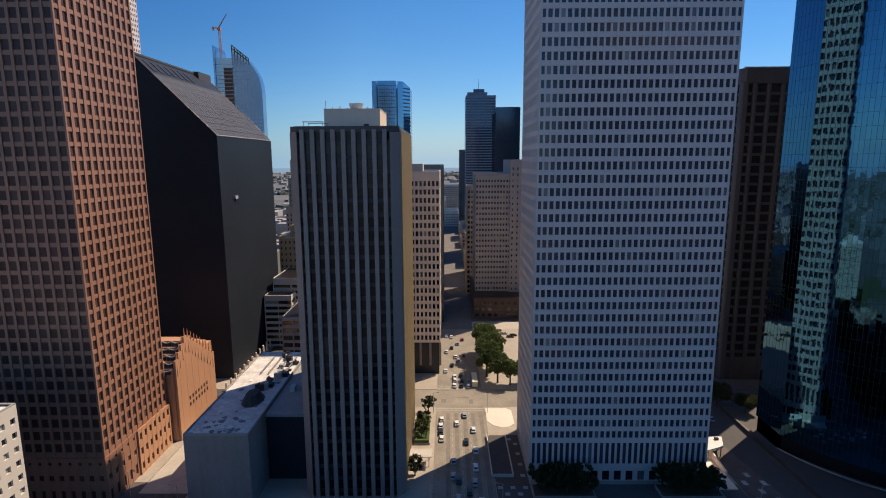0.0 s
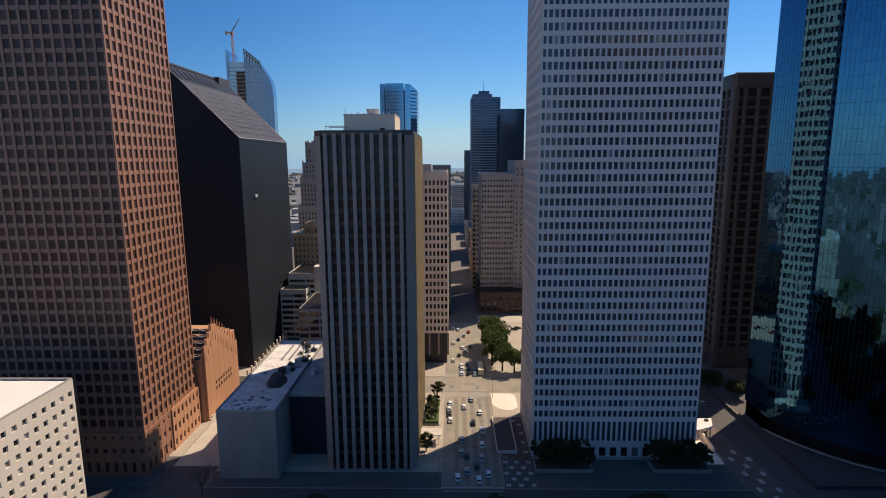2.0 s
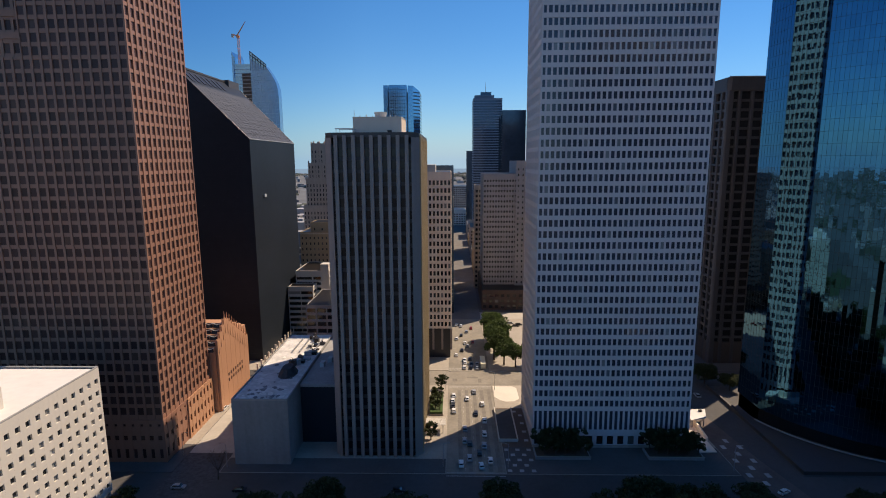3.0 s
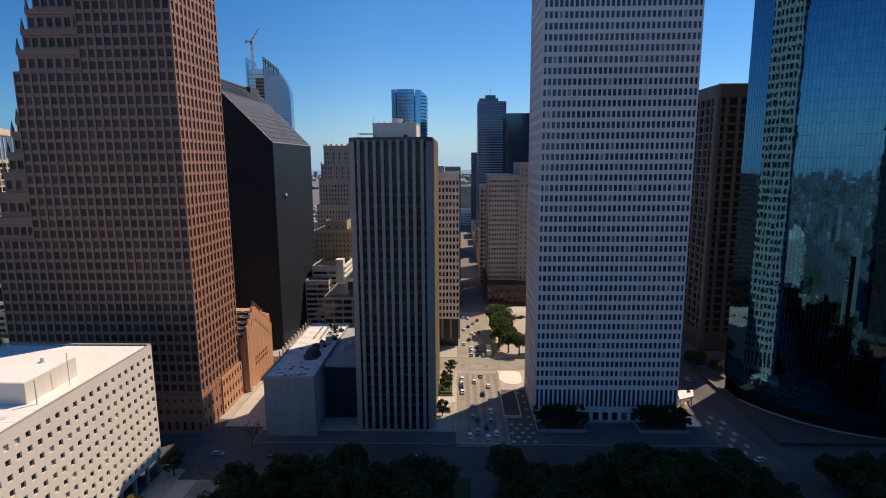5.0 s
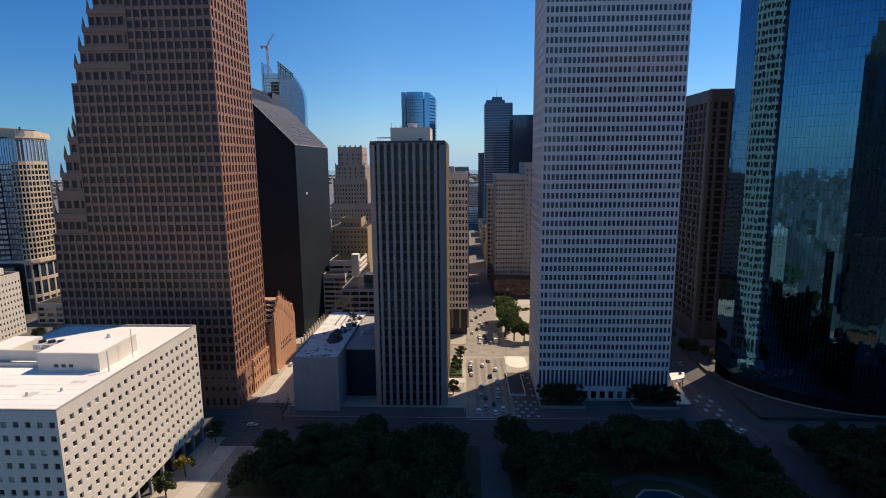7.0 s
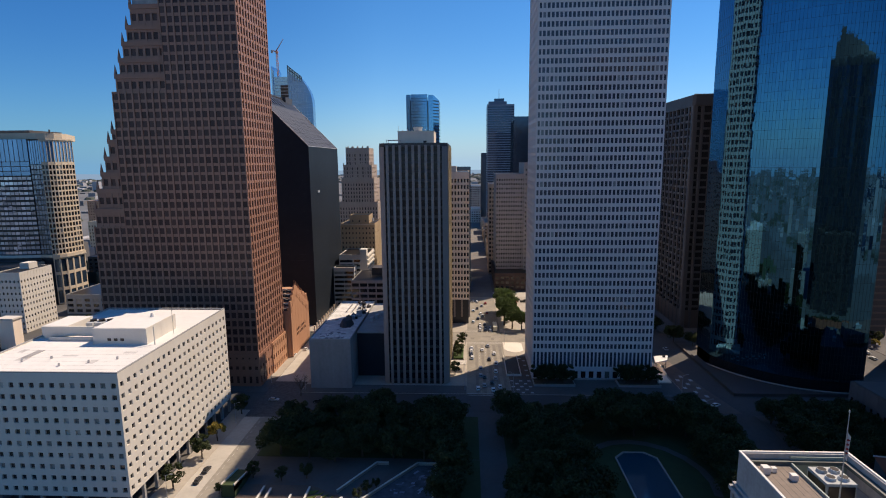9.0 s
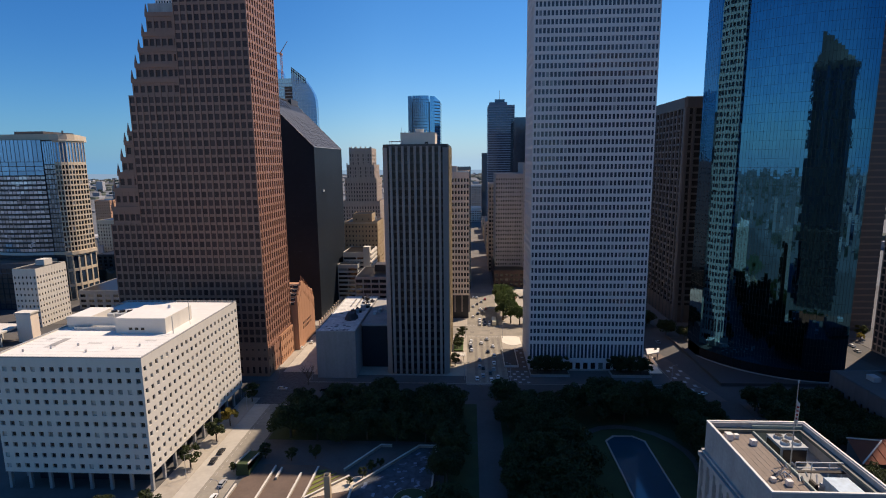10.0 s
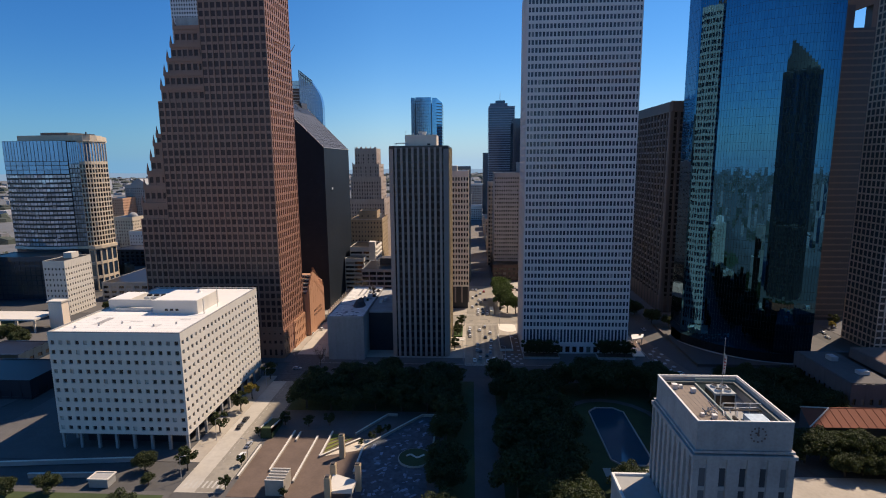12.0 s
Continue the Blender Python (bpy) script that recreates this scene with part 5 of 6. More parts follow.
    for k in range(7):
        part("deck_joint", Geo().box(-w + 1.2 + k * 1.05, -w + 1.26 + k * 1.05, -d + 0.7, d - 1.6, h - 1.7, h - 1.68), DARK_STONE, t)
    for k in range(9):
        part("small_unit", Geo().box(-0.6 + 0.9 * k, -0.1 + 0.9 * k, -4.6 - 0.5 * (k % 3), -3.9 - 0.3 * (k % 2), zp, zp + 0.7 + 0.5 * (k % 3)), (STEEL, EQUIP, DARK_METAL)[k % 3], t)
    part("walk_bridge", Geo().box(-1.0, 7.9, -2.9, -2.2, zp + 2.2, zp + 2.35), DARK_METAL, t)
    for x in (2.0, 4.1):
        for y in (4.9, 7.2):
            part("fan_cowl", Geo().tube((x, y, zp + 3.4), (x, y, zp + 3.9), 0.85, 0.75, 12), EQUIP, t)
            part("fan_grille", Geo().tube((x, y, zp + 3.9), (x, y, zp + 3.92), 0.66, 0.66, 12), DARK_METAL, t)
    part("chiller", Geo().box(3.2, 7.2, -d + 2, -d + 7.5, zp, zp + 2.4), mat("pale_blue_tarp", (0.4, 0.5, 0.6), 0.6, var=0.3, scale=0.8), t)
    rail = Geo()
    for x in (0.2, 3.0, 6.0, 8.2):
        rail.tube((x, -1.5, zp), (x, -1.5, zp + 3.4), 0.1, sides=6)
    for zz in (2.4, 3.4):
        rail.tube((0.2, -1.5, zp + zz), (8.2, -1.5, zp + zz), 0.1, sides=6)
    part("pipe_frame", rail, ROOF_WHITE, t)
    for x, y, s in ((-6.8, 8, 1.2), (-5.2, 8.4, 0.8), (-3.2, 6, 1.0), (-6, -6, 0.7), (-4, -7, 0.9)):
        part("vent", Geo().box(x - s / 2, x + s / 2, y - s / 2, y + s / 2, z, z + s), ROOF_WHITE, t)
    rnd = random.Random(9)
    for k in range(16):
        a, b = rnd.uniform(-5, 1), rnd.uniform(-7, -1)
        part("pipe", Geo().tube((a, b, z), (a + rnd.uniform(-1.2, 1.2), b + rnd.uniform(-1.2, 1.2), z + rnd.uniform(0.6, 1.8)), 0.12, sides=6), STEEL, t)
    fp = thing("flagpole", 54, -8.4, h - 4.0, "tall flagpole with a limp flag on a rooftop", "flagpole")
    part("pole", Geo().tube((0, 0, 0), (0, 0, 17.5), 0.13, 0.06, 8), STEEL, fp)
    part("finial", Geo().tube((0, 0, 17.4), (0, 0, 17.75), 0.16, 0.05, 8), STEEL, fp)
    folds = [(0.08, 0.0), (0.32, 0.2), (0.5, -0.14), (0.72, 0.12)]
    front = [(x * (1 - 0.12 * lv), y, 14.2 - 0.35 * k - 2.1 * lv) for lv in range(3) for k, (x, y) in enumerate(folds)]
    back = [(x, y + 0.05, z) for x, y, z in front]
    quads = [(4 * lv + k, 4 * lv + k + 1, 4 * lv + k + 5, 4 * lv + k + 4) for lv in range(2) for k in range(3)]
    part("flag", Geo().add(front + back, quads + [tuple(12 + q for q in f)[::-1] for f in quads]), mat("faded_flag_cloth", (0.6, 0.55, 0.52), 0.8), fp)
    for k in range(4):
        part("flag_stripe", Geo().box(0.08, 0.42 - 0.03 * k, -0.2, 0.24, 12.7 - 0.72 * k, 12.9 - 0.72 * k), mat("flag_red", (0.4, 0.06, 0.06), 0.8), fp)


city_hall()
GREY_STONE = mat("dark_weathered_stone", (0.095, 0.098, 0.107), 0.85, var=0.2, scale=0.2, fine=1.5, streak=0.2)
lib = block("stone_library", 148, 215, 84, 122, 15.5, GREY_STONE, PANE_DARK, "old grey stone library with stepped flat roofs", "building", bay=3.4, ww=1.3, wh=2.4, floor=5, keep=60, roof=ASPHALT)
part("upper_storey", Geo().box(-14, 26, -12, 12, 15.5, 20), GREY_STONE, lib)
part("upper_roof", Geo().box(-13.6, 25.6, -11.6, 11.6, 20, 20.2), mat("rusty_roof", (0.13, 0.085, 0.07), 0.9, var=0.3), lib)
part("north_wing_roof", Geo().box(-32.8, -16, -18, 18, 15.1, 15.6), PAVE_GREY_SHADE, lib)
roof_units(lib, [(-24, 8, 3, 4, 2), (-22, -8, 4, 3, 1.6), (0, 0, 6, 4, 6.5)], 15.5)
t = thing("red_roofed_hall", 145, 66, 0.2, "low hall with an orange clay tile hipped roof", "building")
part("wall_block", Geo().box(-23, 44, -6, 6, 0, 10.5), GREY_STONE, t)
hip = part("roof", Geo().prism([(-28, -8), (46, -8), (46, 8), (-22, 8)], 10.5, 14, top=[(-17, -0.2), (37, -0.2), (37, 0.2), (-17, 0.2)]), ROOF_TILE, t)
for k in range(24):
    x = -26 + k * 3.0
    u = min(1.0, max(0.05, (x + 28) / 11))
    part("tile_rib", Geo().tube((x, -8, 10.55), (x, -8 + 7.6 * u, 10.55 + 3.4 * u), 0.14, sides=5), ROOF_TILE, hip)
part("ridge", Geo().tube((-17, 0, 14.05), (37, 0, 14.05), 0.25, sides=6), ROOF_TILE, hip)
for x, y in ((-28, -8), (-22, 8)):
    part("hip_ridge", Geo().tube((-17, 0, 14.05), (x, y, 10.6), 0.25, sides=6), CREAM, hip)


# ---- trees ----
def tree(name, seed, h, r, leaf, label, clumps=34, per=46, size=0.55):
    rnd = np.random.RandomState(seed)
    t = thing(name, 0, 0, 0, label, "tree", "park trees")
    g = Geo().tube((0, 0, 0), (0.1, 0, h * 0.3), 0.035 * h, 0.026 * h, 7)
    cent = []
    for k in range(clumps):
        a, e = rnd.uniform(0, 2 * math.pi), rnd.uniform(0.05, 1) ** 0.8
        rad = r * math.sqrt(1 - (e - 0.25) ** 2 * 0.9) * rnd.uniform(0.35, 0.95)
        c = Vector((rad * math.cos(a), rad * math.sin(a), h * (0.38 + 0.55 * e)))
        cent.append(c)
        if k % 4 == 0:
            g.tube((0.1, 0, h * 0.28), tuple(c * 0.5 + Vector((0, 0, h * 0.22))), 0.016 * h, 0.009 * h, 5)
            g.tube(tuple(c * 0.5 + Vector((0, 0, h * 0.22))), tuple(c), 0.009 * h, 0.003 * h, 5)
    part("trunk", g, BARK, t)
    v, f = [], []
    for c in cent:
        q = r * rnd.uniform(0.2, 0.36)
        for _ in range(per):
            u = rnd.normal(size=3)
            u /= np.linalg.norm(u)
            p = np.array(c) + u * q * rnd.uniform(0.7, 1.08) * np.array([1, 1, 0.75])
            n = u + rnd.normal(size=3) * 0.55
            n /= np.linalg.norm(n)
            a = np.cross(n, rnd.normal(size=3))
            a /= np.linalg.norm(a)
            b = np.cross(n, a)
            s = size * rnd.uniform(0.6, 1.5)
            k = len(v)
            v += [tuple(p + a * s), tuple(p + b * s * 0.6 + n * s * 0.2), tuple(p - a * s), tuple(p - b * s * 0.6 + n * s * 0.2)]
            f.append((k, k + 1, k + 2, k + 3))
    crown = Geo()
    crown.v, crown.f = v, f
    part("crown", crown, leaf, t)
    return t


oaks = [tree("oak_tree", s, 13, 7.5, LEAF, "broad dark green live oak in the park", 58, 150, 0.36) for s in (1, 2, 3)]
tall = [tree("street_tree", 7, 17, 6.0, LEAF_S, "tall bushy green street tree", 60, 90, 0.42)]
young = [tree("young_tree", 11, 7, 2.8, LEAF, "small round green street tree", 24, 60, 0.3), tree("yellow_tree", 12, 6.5, 2.4, LEAF_Y, "small yellowing street tree beside the kerb", 16, 40, 0.4)]
used = set()


def plant(src, x, y, s=1.0, z=0.2, turn=0.0):
    m = pose(x, y, z, 0, 0, turn)
    if src not in used:
        used.add(src)
        src.matrix_basis, src.scale = m, (s, s, s)
        return src
    c = copy_thing(src, m)
    c.scale = (s, s, s)
    return c


rnd = random.Random(5)
for i in range(-8, 11):
    for j in range(0, 11):
        x, y = i * 10 + rnd.uniform(-3, 3), 8 + j * 11 + rnd.uniform(-3, 3)
        if -3 < x < 11 or (34 < x < 74 and 36 < y < 101) or (30 < x < 78 and y < 30) or (-80 < x < -12 and y < 82) or y > 117 or x < -76 or x > 88:
            continue
        plant(oaks[(i + j) % 3], x, y, rnd.uniform(0.75, 1.1), turn=rnd.uniform(0, 360))
for x, y, s in ((18.5, 243, 1.05), (21, 254, 1.15), (18.5, 265, 1.1), (23, 236, 0.85), (28.5, 233.5, 0.75), (35, 235, 0.7), (20, 276, 1.0)):
    plant(tall[0], x, y, s, turn=rnd.uniform(0, 360))
for x, y in ((-10, 186), (-9.4, 193.5), (-10.9, 161.8), (-8, 206.5)):
    plant(young[0], x, y, 1.0, turn=rnd.uniform(0, 360))
for x, y, sc in ((97, 233, 0.7), (102, 238, 0.8), (96, 243, 0.75), (108, 232, 0.7), (100, 252, 0.8), (97, 262, 0.7), (121, 206, 0.6), (113.5, 214, 0.7)):
    plant(oaks[int(x) % 3], x, y, sc, turn=x * 77)
shade = random.Random(8)
for i in range(4):
    for j in range(4):
        plant(oaks[(i + j) % 3], 116 + 9 * i + shade.uniform(-2, 2), 84 + 10 * j + shade.uniform(-2, 2), shade.uniform(0.7, 0.95), turn=shade.uniform(0, 360))
for j in range(9):
    plant(oaks[j % 3], 88.5 + shade.uniform(-1.5, 1), 36 + 9.5 * j, shade.uniform(0.6, 0.8), turn=shade.uniform(0, 360))
for x in (28, 31.5, 35, 38.5, 42, 67, 70.5, 74, 77.5, 81):
    plant(young[0], x, 154.2, 1.1, z=1.25, turn=x * 40)
    plant(young[0], x + 1.5, 150.7, 0.9, z=1.25, turn=x * 70)
for x, y, k in ((-99, 84, 0), (-99.5, 66, 0), (-99, 96, 1), (-99, 118, 0), (-98.6, 40, 0)):
    plant(young[k], x, y, 1.2, turn=x * y)
for i in range(10):
    plant(oaks[i % 3], 113 + i * 6, 50 + rnd.uniform(-3, 4), 0.85, turn=i * 50)
    plant(oaks[(i + 1) % 3], 121 + i * 6, 44 + rnd.uniform(-2, 2), 0.6, turn=i * 80)

# ---- park ----
solid("reflecting_pool", Geo().prism([(50.5, 48.5), (58, 48.5), (61, 52), (61, 88), (57.5, 91.5), (51, 91.5), (47.5, 88), (47.5, 52)], 0.2, 0.5), POOL, kind="structure")
rim = [(50, 48), (58.5, 48), (61.6, 51.6), (61.6, 88.4), (58, 92.1), (50.5, 92.1), (46.9, 88.4), (46.9, 51.6)]
for i in range(8):
    (xa, ya), (xb, yb) = rim[i], rim[(i + 1) % 8]
    ln = math.hypot(xb - xa, yb - ya)
    ob = solid("pool_coping", Geo().box(0, ln, 0.02, 0.5, 0.2, 0.75), POOL_EDGE, kind="structure")
    ob.matrix_basis = face(xa, ya, math.degrees(math.atan2(yb - ya, xb - xa)))
solid("lawn", Geo().box(-80, -0.5, 86, 118, 0.2, 0.26), LAWN, kind="structure")
solid("lawn", Geo().box(9, 30, 0, 118, 0.2, 0.26), LAWN, kind="structure")
solid("lawn", Geo().box(30.2, 90, 30, 118, 0.2, 0.25), LAWN, kind="structure")
solid("lawn", Geo().box(-12, -0.5, -120, 85.5, 0.2, 0.26), LAWN, kind="structure")
for k in range(12):
    a0, a1 = radians(200 - 18.5 * k), radians(200 - 18.5 * (k + 1))
    solid("park_path", Geo().prism([(54 + r * math.cos(a), 76 + r * 1.15 * math.sin(a)) for r, a in ((22, a0), (19.4, a0), (19.4, a1), (22, a1))][::-1], 0.25, 0.3), PAVE_GREY_SHADE, kind="structure")
DARK_SLATE = mat("dark_blue_paving", (0.075, 0.085, 0.1), 0.9, var=0.75, scale=0.35, fine=0.9)
solid("slate_plaza", Geo().prism([(-41, 22), (-16, 22), (-16, 81.6), (-21.5, 81.6), (-41, 56)], 0.2, 0.3), DARK_SLATE, kind="structure")
slabs = Geo()
lay = random.Random(12)
for k in range(150):
    x, y, a, b = lay.uniform(-39, -17.5), lay.uniform(24, 79), lay.uniform(0.5, 2.4), lay.uniform(0.3, 1.2)
    if y < 56 + (x + 40) * 1.25 and math.hypot(x + 21.5, y - 50) > 7.5:
        slabs.box(-a / 2, a / 2, -b / 2, b / 2, 0.3, 0.312 + 0.0004 * k, pose(x, y, 0, 0, 0, lay.choice((0, 52, 90, 38))))
solid("plaza_mosaic", slabs, mat("pale_blue_slab", (0.2, 0.23, 0.28), 0.85, var=0.3, scale=0.5, rnd=0.4), kind="structure")
solid("brick_terrace", Geo().prism([(-79, 26), (-41.5, 26), (-41.5, 56), (-44, 63), (-55, 69), (-79, 69)], 0.2, 0.32), PAVE_DARK, kind="structure")


def low_wall(xa, ya, xb, yb, h=0.9, w=0.5, material=PAVE, z=0.2):
    t = thing("low_wall", xa, ya, z, "low pale concrete wall edging the terrace", "wall", "terrace walls", turn=math.degrees(math.atan2(yb - ya, xb - xa)))
    ln = math.hypot(xb - xa, yb - ya)
    part("wall", Geo().box(0, ln, -w / 2, w / 2, 0, h), material, t)
    part("coping", Geo().box(-0.05, ln + 0.05, -w / 2 - 0.06, w / 2 + 0.06, h, h + 0.12), CREAM, t)


for ends in ((-70, 40, -70, 67), (-67.5, 60, -67.5, 66), (-60, 34, -60, 63), (-41.2, 40, -41.2, 56), (-55.4, 49.3, -55.2, 67), (-55.4, 49.3, -43.5, 62), (-79.3, 36, -79.3, 56), (-41.5, 56, -21.8, 82), (-21.8, 82, -15.4, 82), (-15.5, 81.8, -15.7, 54), (-46, 65.6, -36, 82), (-36, 82, -32, 82)):
    low_wall(*ends)
for k in range(5):
    u = k / 5
    solid("lawn_strip", Geo().prism([(-54.8, 50.8 + 3.2 * k), (-54.8, 52.8 + 3.2 * k), (-44.8 - 1.8 * k, 62.6 + 0.9 * k), (-45.6 - 1.8 * k, 61.2 + 0.9 * k)][::-1], 0.32, 0.55), mat("sunny_grass", (0.15, 0.16, 0.03), 0.95, var=0.3, scale=0.4, fine=3), kind="structure")


def pillar(x, y, h):
    t = thing("brick_pillar", x, y, 0.3, "square buff brick pillar with a dark cap on the terrace", "pillar", "terrace pillars")
    part("shaft", Geo().box(-0.9, 0.9, -0.9, 0.9, 0, h), YELLOW_BRICK, t)
    part("cap", Geo().box(-0.6, 0.6, -0.6, 0.6, h, h + 0.4), DARK_STONE, t)


for x, y, h in ((-47.4, 50, 8.5), (-45.5, 31, 9), (-37.6, 31, 9), (-45.5, 24, 9)):
    pillar(x, y, h)
t = thing("terrace_canopy", -41.5, 28, 0.3, "angular pale canopy between brick pillars", "canopy")
part("roof_panel", Geo().prism([(-4, -4), (3.5, -4), (3.5, 2.5), (-4, 2.5)], 3.4, [3.8, 5.2, 3.8, 6.0]), CREAM, t)
for x, y in ((-3.6, -3.6), (3.1, -3.6), (3.1, 2.1), (-3.6, 2.1)):
    part("post", Geo().box(x - 0.15, x + 0.15, y - 0.15, y + 0.15, 0, 3.5), STEEL, t)
t = thing("stair_house", -79.6, 68, 0.2, "ivy-covered stair house with a pale sloping rim", "kiosk")
part("body", Geo().prism([(-2.2, -6), (2.2, -6), (2.2, 6), (-2.2, 6)], 0, [4.2, 4.2, 2.2, 2.2]), mat("ivy", (0.04, 0.06, 0.02), 0.9, var=0.4, scale=0.8, fine=4), t)
for x in (-2.2, 1.9):
    part("rim", Geo().prism([(x, -6), (x + 0.3, -6), (x + 0.3, 6), (x, 6)], 2, [4.7, 4.7, 2.7, 2.7]), CREAM, t)
t = thing("ticket_kiosk", -63.5, 30.5, 0.3, "small pale kiosk with a glazed roof on the terrace", "kiosk")
part("wall_block", Geo().box(-3, 3, -3.5, 3.5, 0, 5), PAVE, t)
part("roof", Geo().box(-2.7, 2.7, -3.2, 3.2, 5, 5.12), PAVE_GREY_SHADE, t)
for k in range(5):
    part("roof_bar", Geo().box(-3, 3, -3.5 + 1.65 * k, -3.1 + 1.65 * k, 5.12, 5.32), CREAM, t)
t = thing("round_planter", -21.5, 50, 0.3, "round planted bed in the dark plaza", "planter")
ring = [(6 * math.cos(k * math.pi / 12), 6 * math.sin(k * math.pi / 12)) for k in range(24)]
part("kerb", Geo().prism(ring, 0, 0.6), PAVE, t)
part("bed", Geo().prism([(x * 0.94, y * 0.94) for x, y in ring], 0.6, 0.75), LAWN, t)
g = Geo()
for k in range(10):
    xa, xb = -3 + 0.62 * k, -3 + 0.62 * (k + 1)
    g.tube((xa, 0.9 * math.sin(k * 0.75), 1.1), (xb, 0.9 * math.sin((k + 1) * 0.75), 1.1), 0.3, sides=6)
part("curving_bench", g, CREAM, t, "pale winding bench")

# pale patch for sunlit terrace ground: light put into its colour
solid("gravel_bed", Geo().prism([(-55, 50), (-43.6, 61.6), (-37, 64), (-40.8, 55.4)], 0.32, 0.4), mat("sunlit_ground", (0.55, 0.48, 0.38), 0.95, var=0.25, scale=0.6, fine=3), kind="structure")
for x, y, sc in ((-39, 62, 0.55), (-36.5, 65.5, 0.6), (-34, 68.5, 0.5), (-42.4, 58, 0.4), (-66, 71.5, 0.7), (-58, 73, 0.8), (-76, 73, 0.8), (-83.5, 64, 0.5), (-81.5, 44, 0.55), (-80.8, 30, 0.7), (-60.5, 26.5, 0.5)):
    plant(young[0], x, y, sc, turn=x * 30)

# ---- road markings, plaza and street furniture ----
TYRE_LANE = mat("tyre_darkened_concrete", (0.19, 0.172, 0.145), 0.9, var=0.35, scale=0.3, fine=1.2)
for x in (0.0, 3.3, 6.7, 10.0, 13.2):
    solid("tyre_lane", Geo().box(x - 0.75, x + 0.75, 141.5, 206, 0.056, 0.06), TYRE_LANE, kind="structure")
for y in (212.2, 227.6):
    solid("kerb_seam", Geo().box(-5, 15, y, y + 0.5, 0.056, 0.06), TYRE_LANE, kind="structure")
for x, y, w, d in ((-3, 216, 2.2, 3), (4, 220, 5, 1.2), (9, 214.5, 1.6, 4), (1, 236, 2, 6), (7, 246, 1.4, 9), (12, 224, 3, 2), (3, 262, 2.4, 7)):
    solid("road_patch", Geo().box(x, x + w, y, y + d, 0.056, 0.06), TYRE_LANE, kind="structure")
for x in (1.6, 5.0, 8.4, 11.7):
    for k in range(16):
        y = 142 + k * 4.2
        if x in (1.6, 8.4, 5.0):
            solid("lane_mark", Geo().box(x - 0.08, x + 0.08, y, y + 1.8, 0.056, 0.067), PAINT, kind="structure")
for y in (208.4, 209.9, 229.9, 231.4, 140.6, 138.8):
    solid("crosswalk_line", Geo().box(-4.8, 14.8, y, y + 0.35, 0.056, 0.064), PAINT, kind="structure")
for k in range(9):
    solid("crosswalk_bar", Geo().box(-95.5 + k * 1.6, -94.8 + k * 1.6, 30.5, 34.5, 0.064, 0.07), PAINT, kind="structure")
for k in range(17):
    solid("lane_mark", Geo().box(-89.1, -88.95, 46 + k * 4, 48 + k * 4, 0.061, 0.068), PAINT, kind="structure")
# pale squares stand for sunlight thrown back onto the plaza by glass
tile = Geo().box(-0.75, 0.75, -0.75, 0.75, 0.2, 0.215).mesh("paving_tile", TILE_AND_GLINT)
plaza = thing("tiled_plaza", 20, 165, 0, "paved plaza with reflected sun patches made as pale squares", "plaza", kind="structure")
part("bed", Geo().box(-4.8, 5.9, -24.5, 23, 0.05, 0.205), PAVE_DARK, plaza)
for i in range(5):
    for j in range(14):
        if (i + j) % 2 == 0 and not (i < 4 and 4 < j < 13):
            part("paving_tile", tile, TILE_AND_GLINT, plaza, m=pose(-3.6 + i * 2.0, -23 + j * 3.3, 0))
solid("pale_plaza", Geo().prism([(15.4, 199), (17.5, 195.5), (20.5, 193.8), (23.5, 194.3), (26, 197), (26, 208), (24, 210), (15.4, 210)], 0.2, 0.28), mat("bright_paving", (0.68, 0.62, 0.53), 0.85, var=0.15), kind="structure")
t = thing("parking_ramp", 17.8, 175, 0.2, "sunken dark parking ramp with pale side walls", "ramp")
part("ramp_floor", Geo().box(-3.3, 3.3, -14, 12, 0, 0.06), ASPHALT, t)
for x in (-3.6, 3.3):
    part("side_wall", Geo().box(x, x + 0.3, -14, 12, 0, 1.1), CREAM, t)
part("end_wall", Geo().box(-3.3, 3.3, -14.3, -14, 0, 1.1), CREAM, t)
t = thing("garden_bed", -9.6, 190, 0.2, "raised green garden bed with pale edging", "planter")
part("kerb", Geo().box(-2.9, 2.9, -9, 11, 0, 0.7), PAVE, t)
part("lawn_patch", Geo().box(-1.6, 1.6, -7.4, 9.4, 0.7, 0.76), LAWN, t)
part("hedge", Geo().box(-2.6, -1.6, -8.7, 10.7, 0.7, 1.6).box(1.6, 2.6, -8.7, 10.7, 0.7, 1.6).box(-1.6, 1.6, -8.7, -7.5, 0.7, 1.6).box(-1.6, 1.6, 9.5, 10.7, 0.7, 1.6), mat("hedge", (0.05, 0.09, 0.02), 0.9, var=0.5, scale=0.6, fine=4), t)
t = thing("slatted_canopy", -9.4, 169, 0.2, "pale slatted canopy over the walkway", "canopy")
for k in range(10):
    part("slat", Geo().box(-3.7, 3.9, -2.7 + k * 0.55, -2.3 + k * 0.55, 3.6, 3.8), CREAM, t)
for x in (-3, 2.7):
    part("beam", Geo().box(x, x + 0.3, -2.8, 2.8, 3.3, 3.6), CREAM, t)
    for y in (-2.1, 2.1):
        part("post", Geo().box(x + 0.05, x + 0.25, y, y + 0.2, 0, 3.3), STEEL, t)
t = thing("entrance_ramp", 89, 168, 0.2, "pale stone ramp walls and a tilted canopy beside a tower", "ramp")
part("wall", Geo().box(-5.0, -4.4, -14, 10, 0, 3.0), CREAM, t)
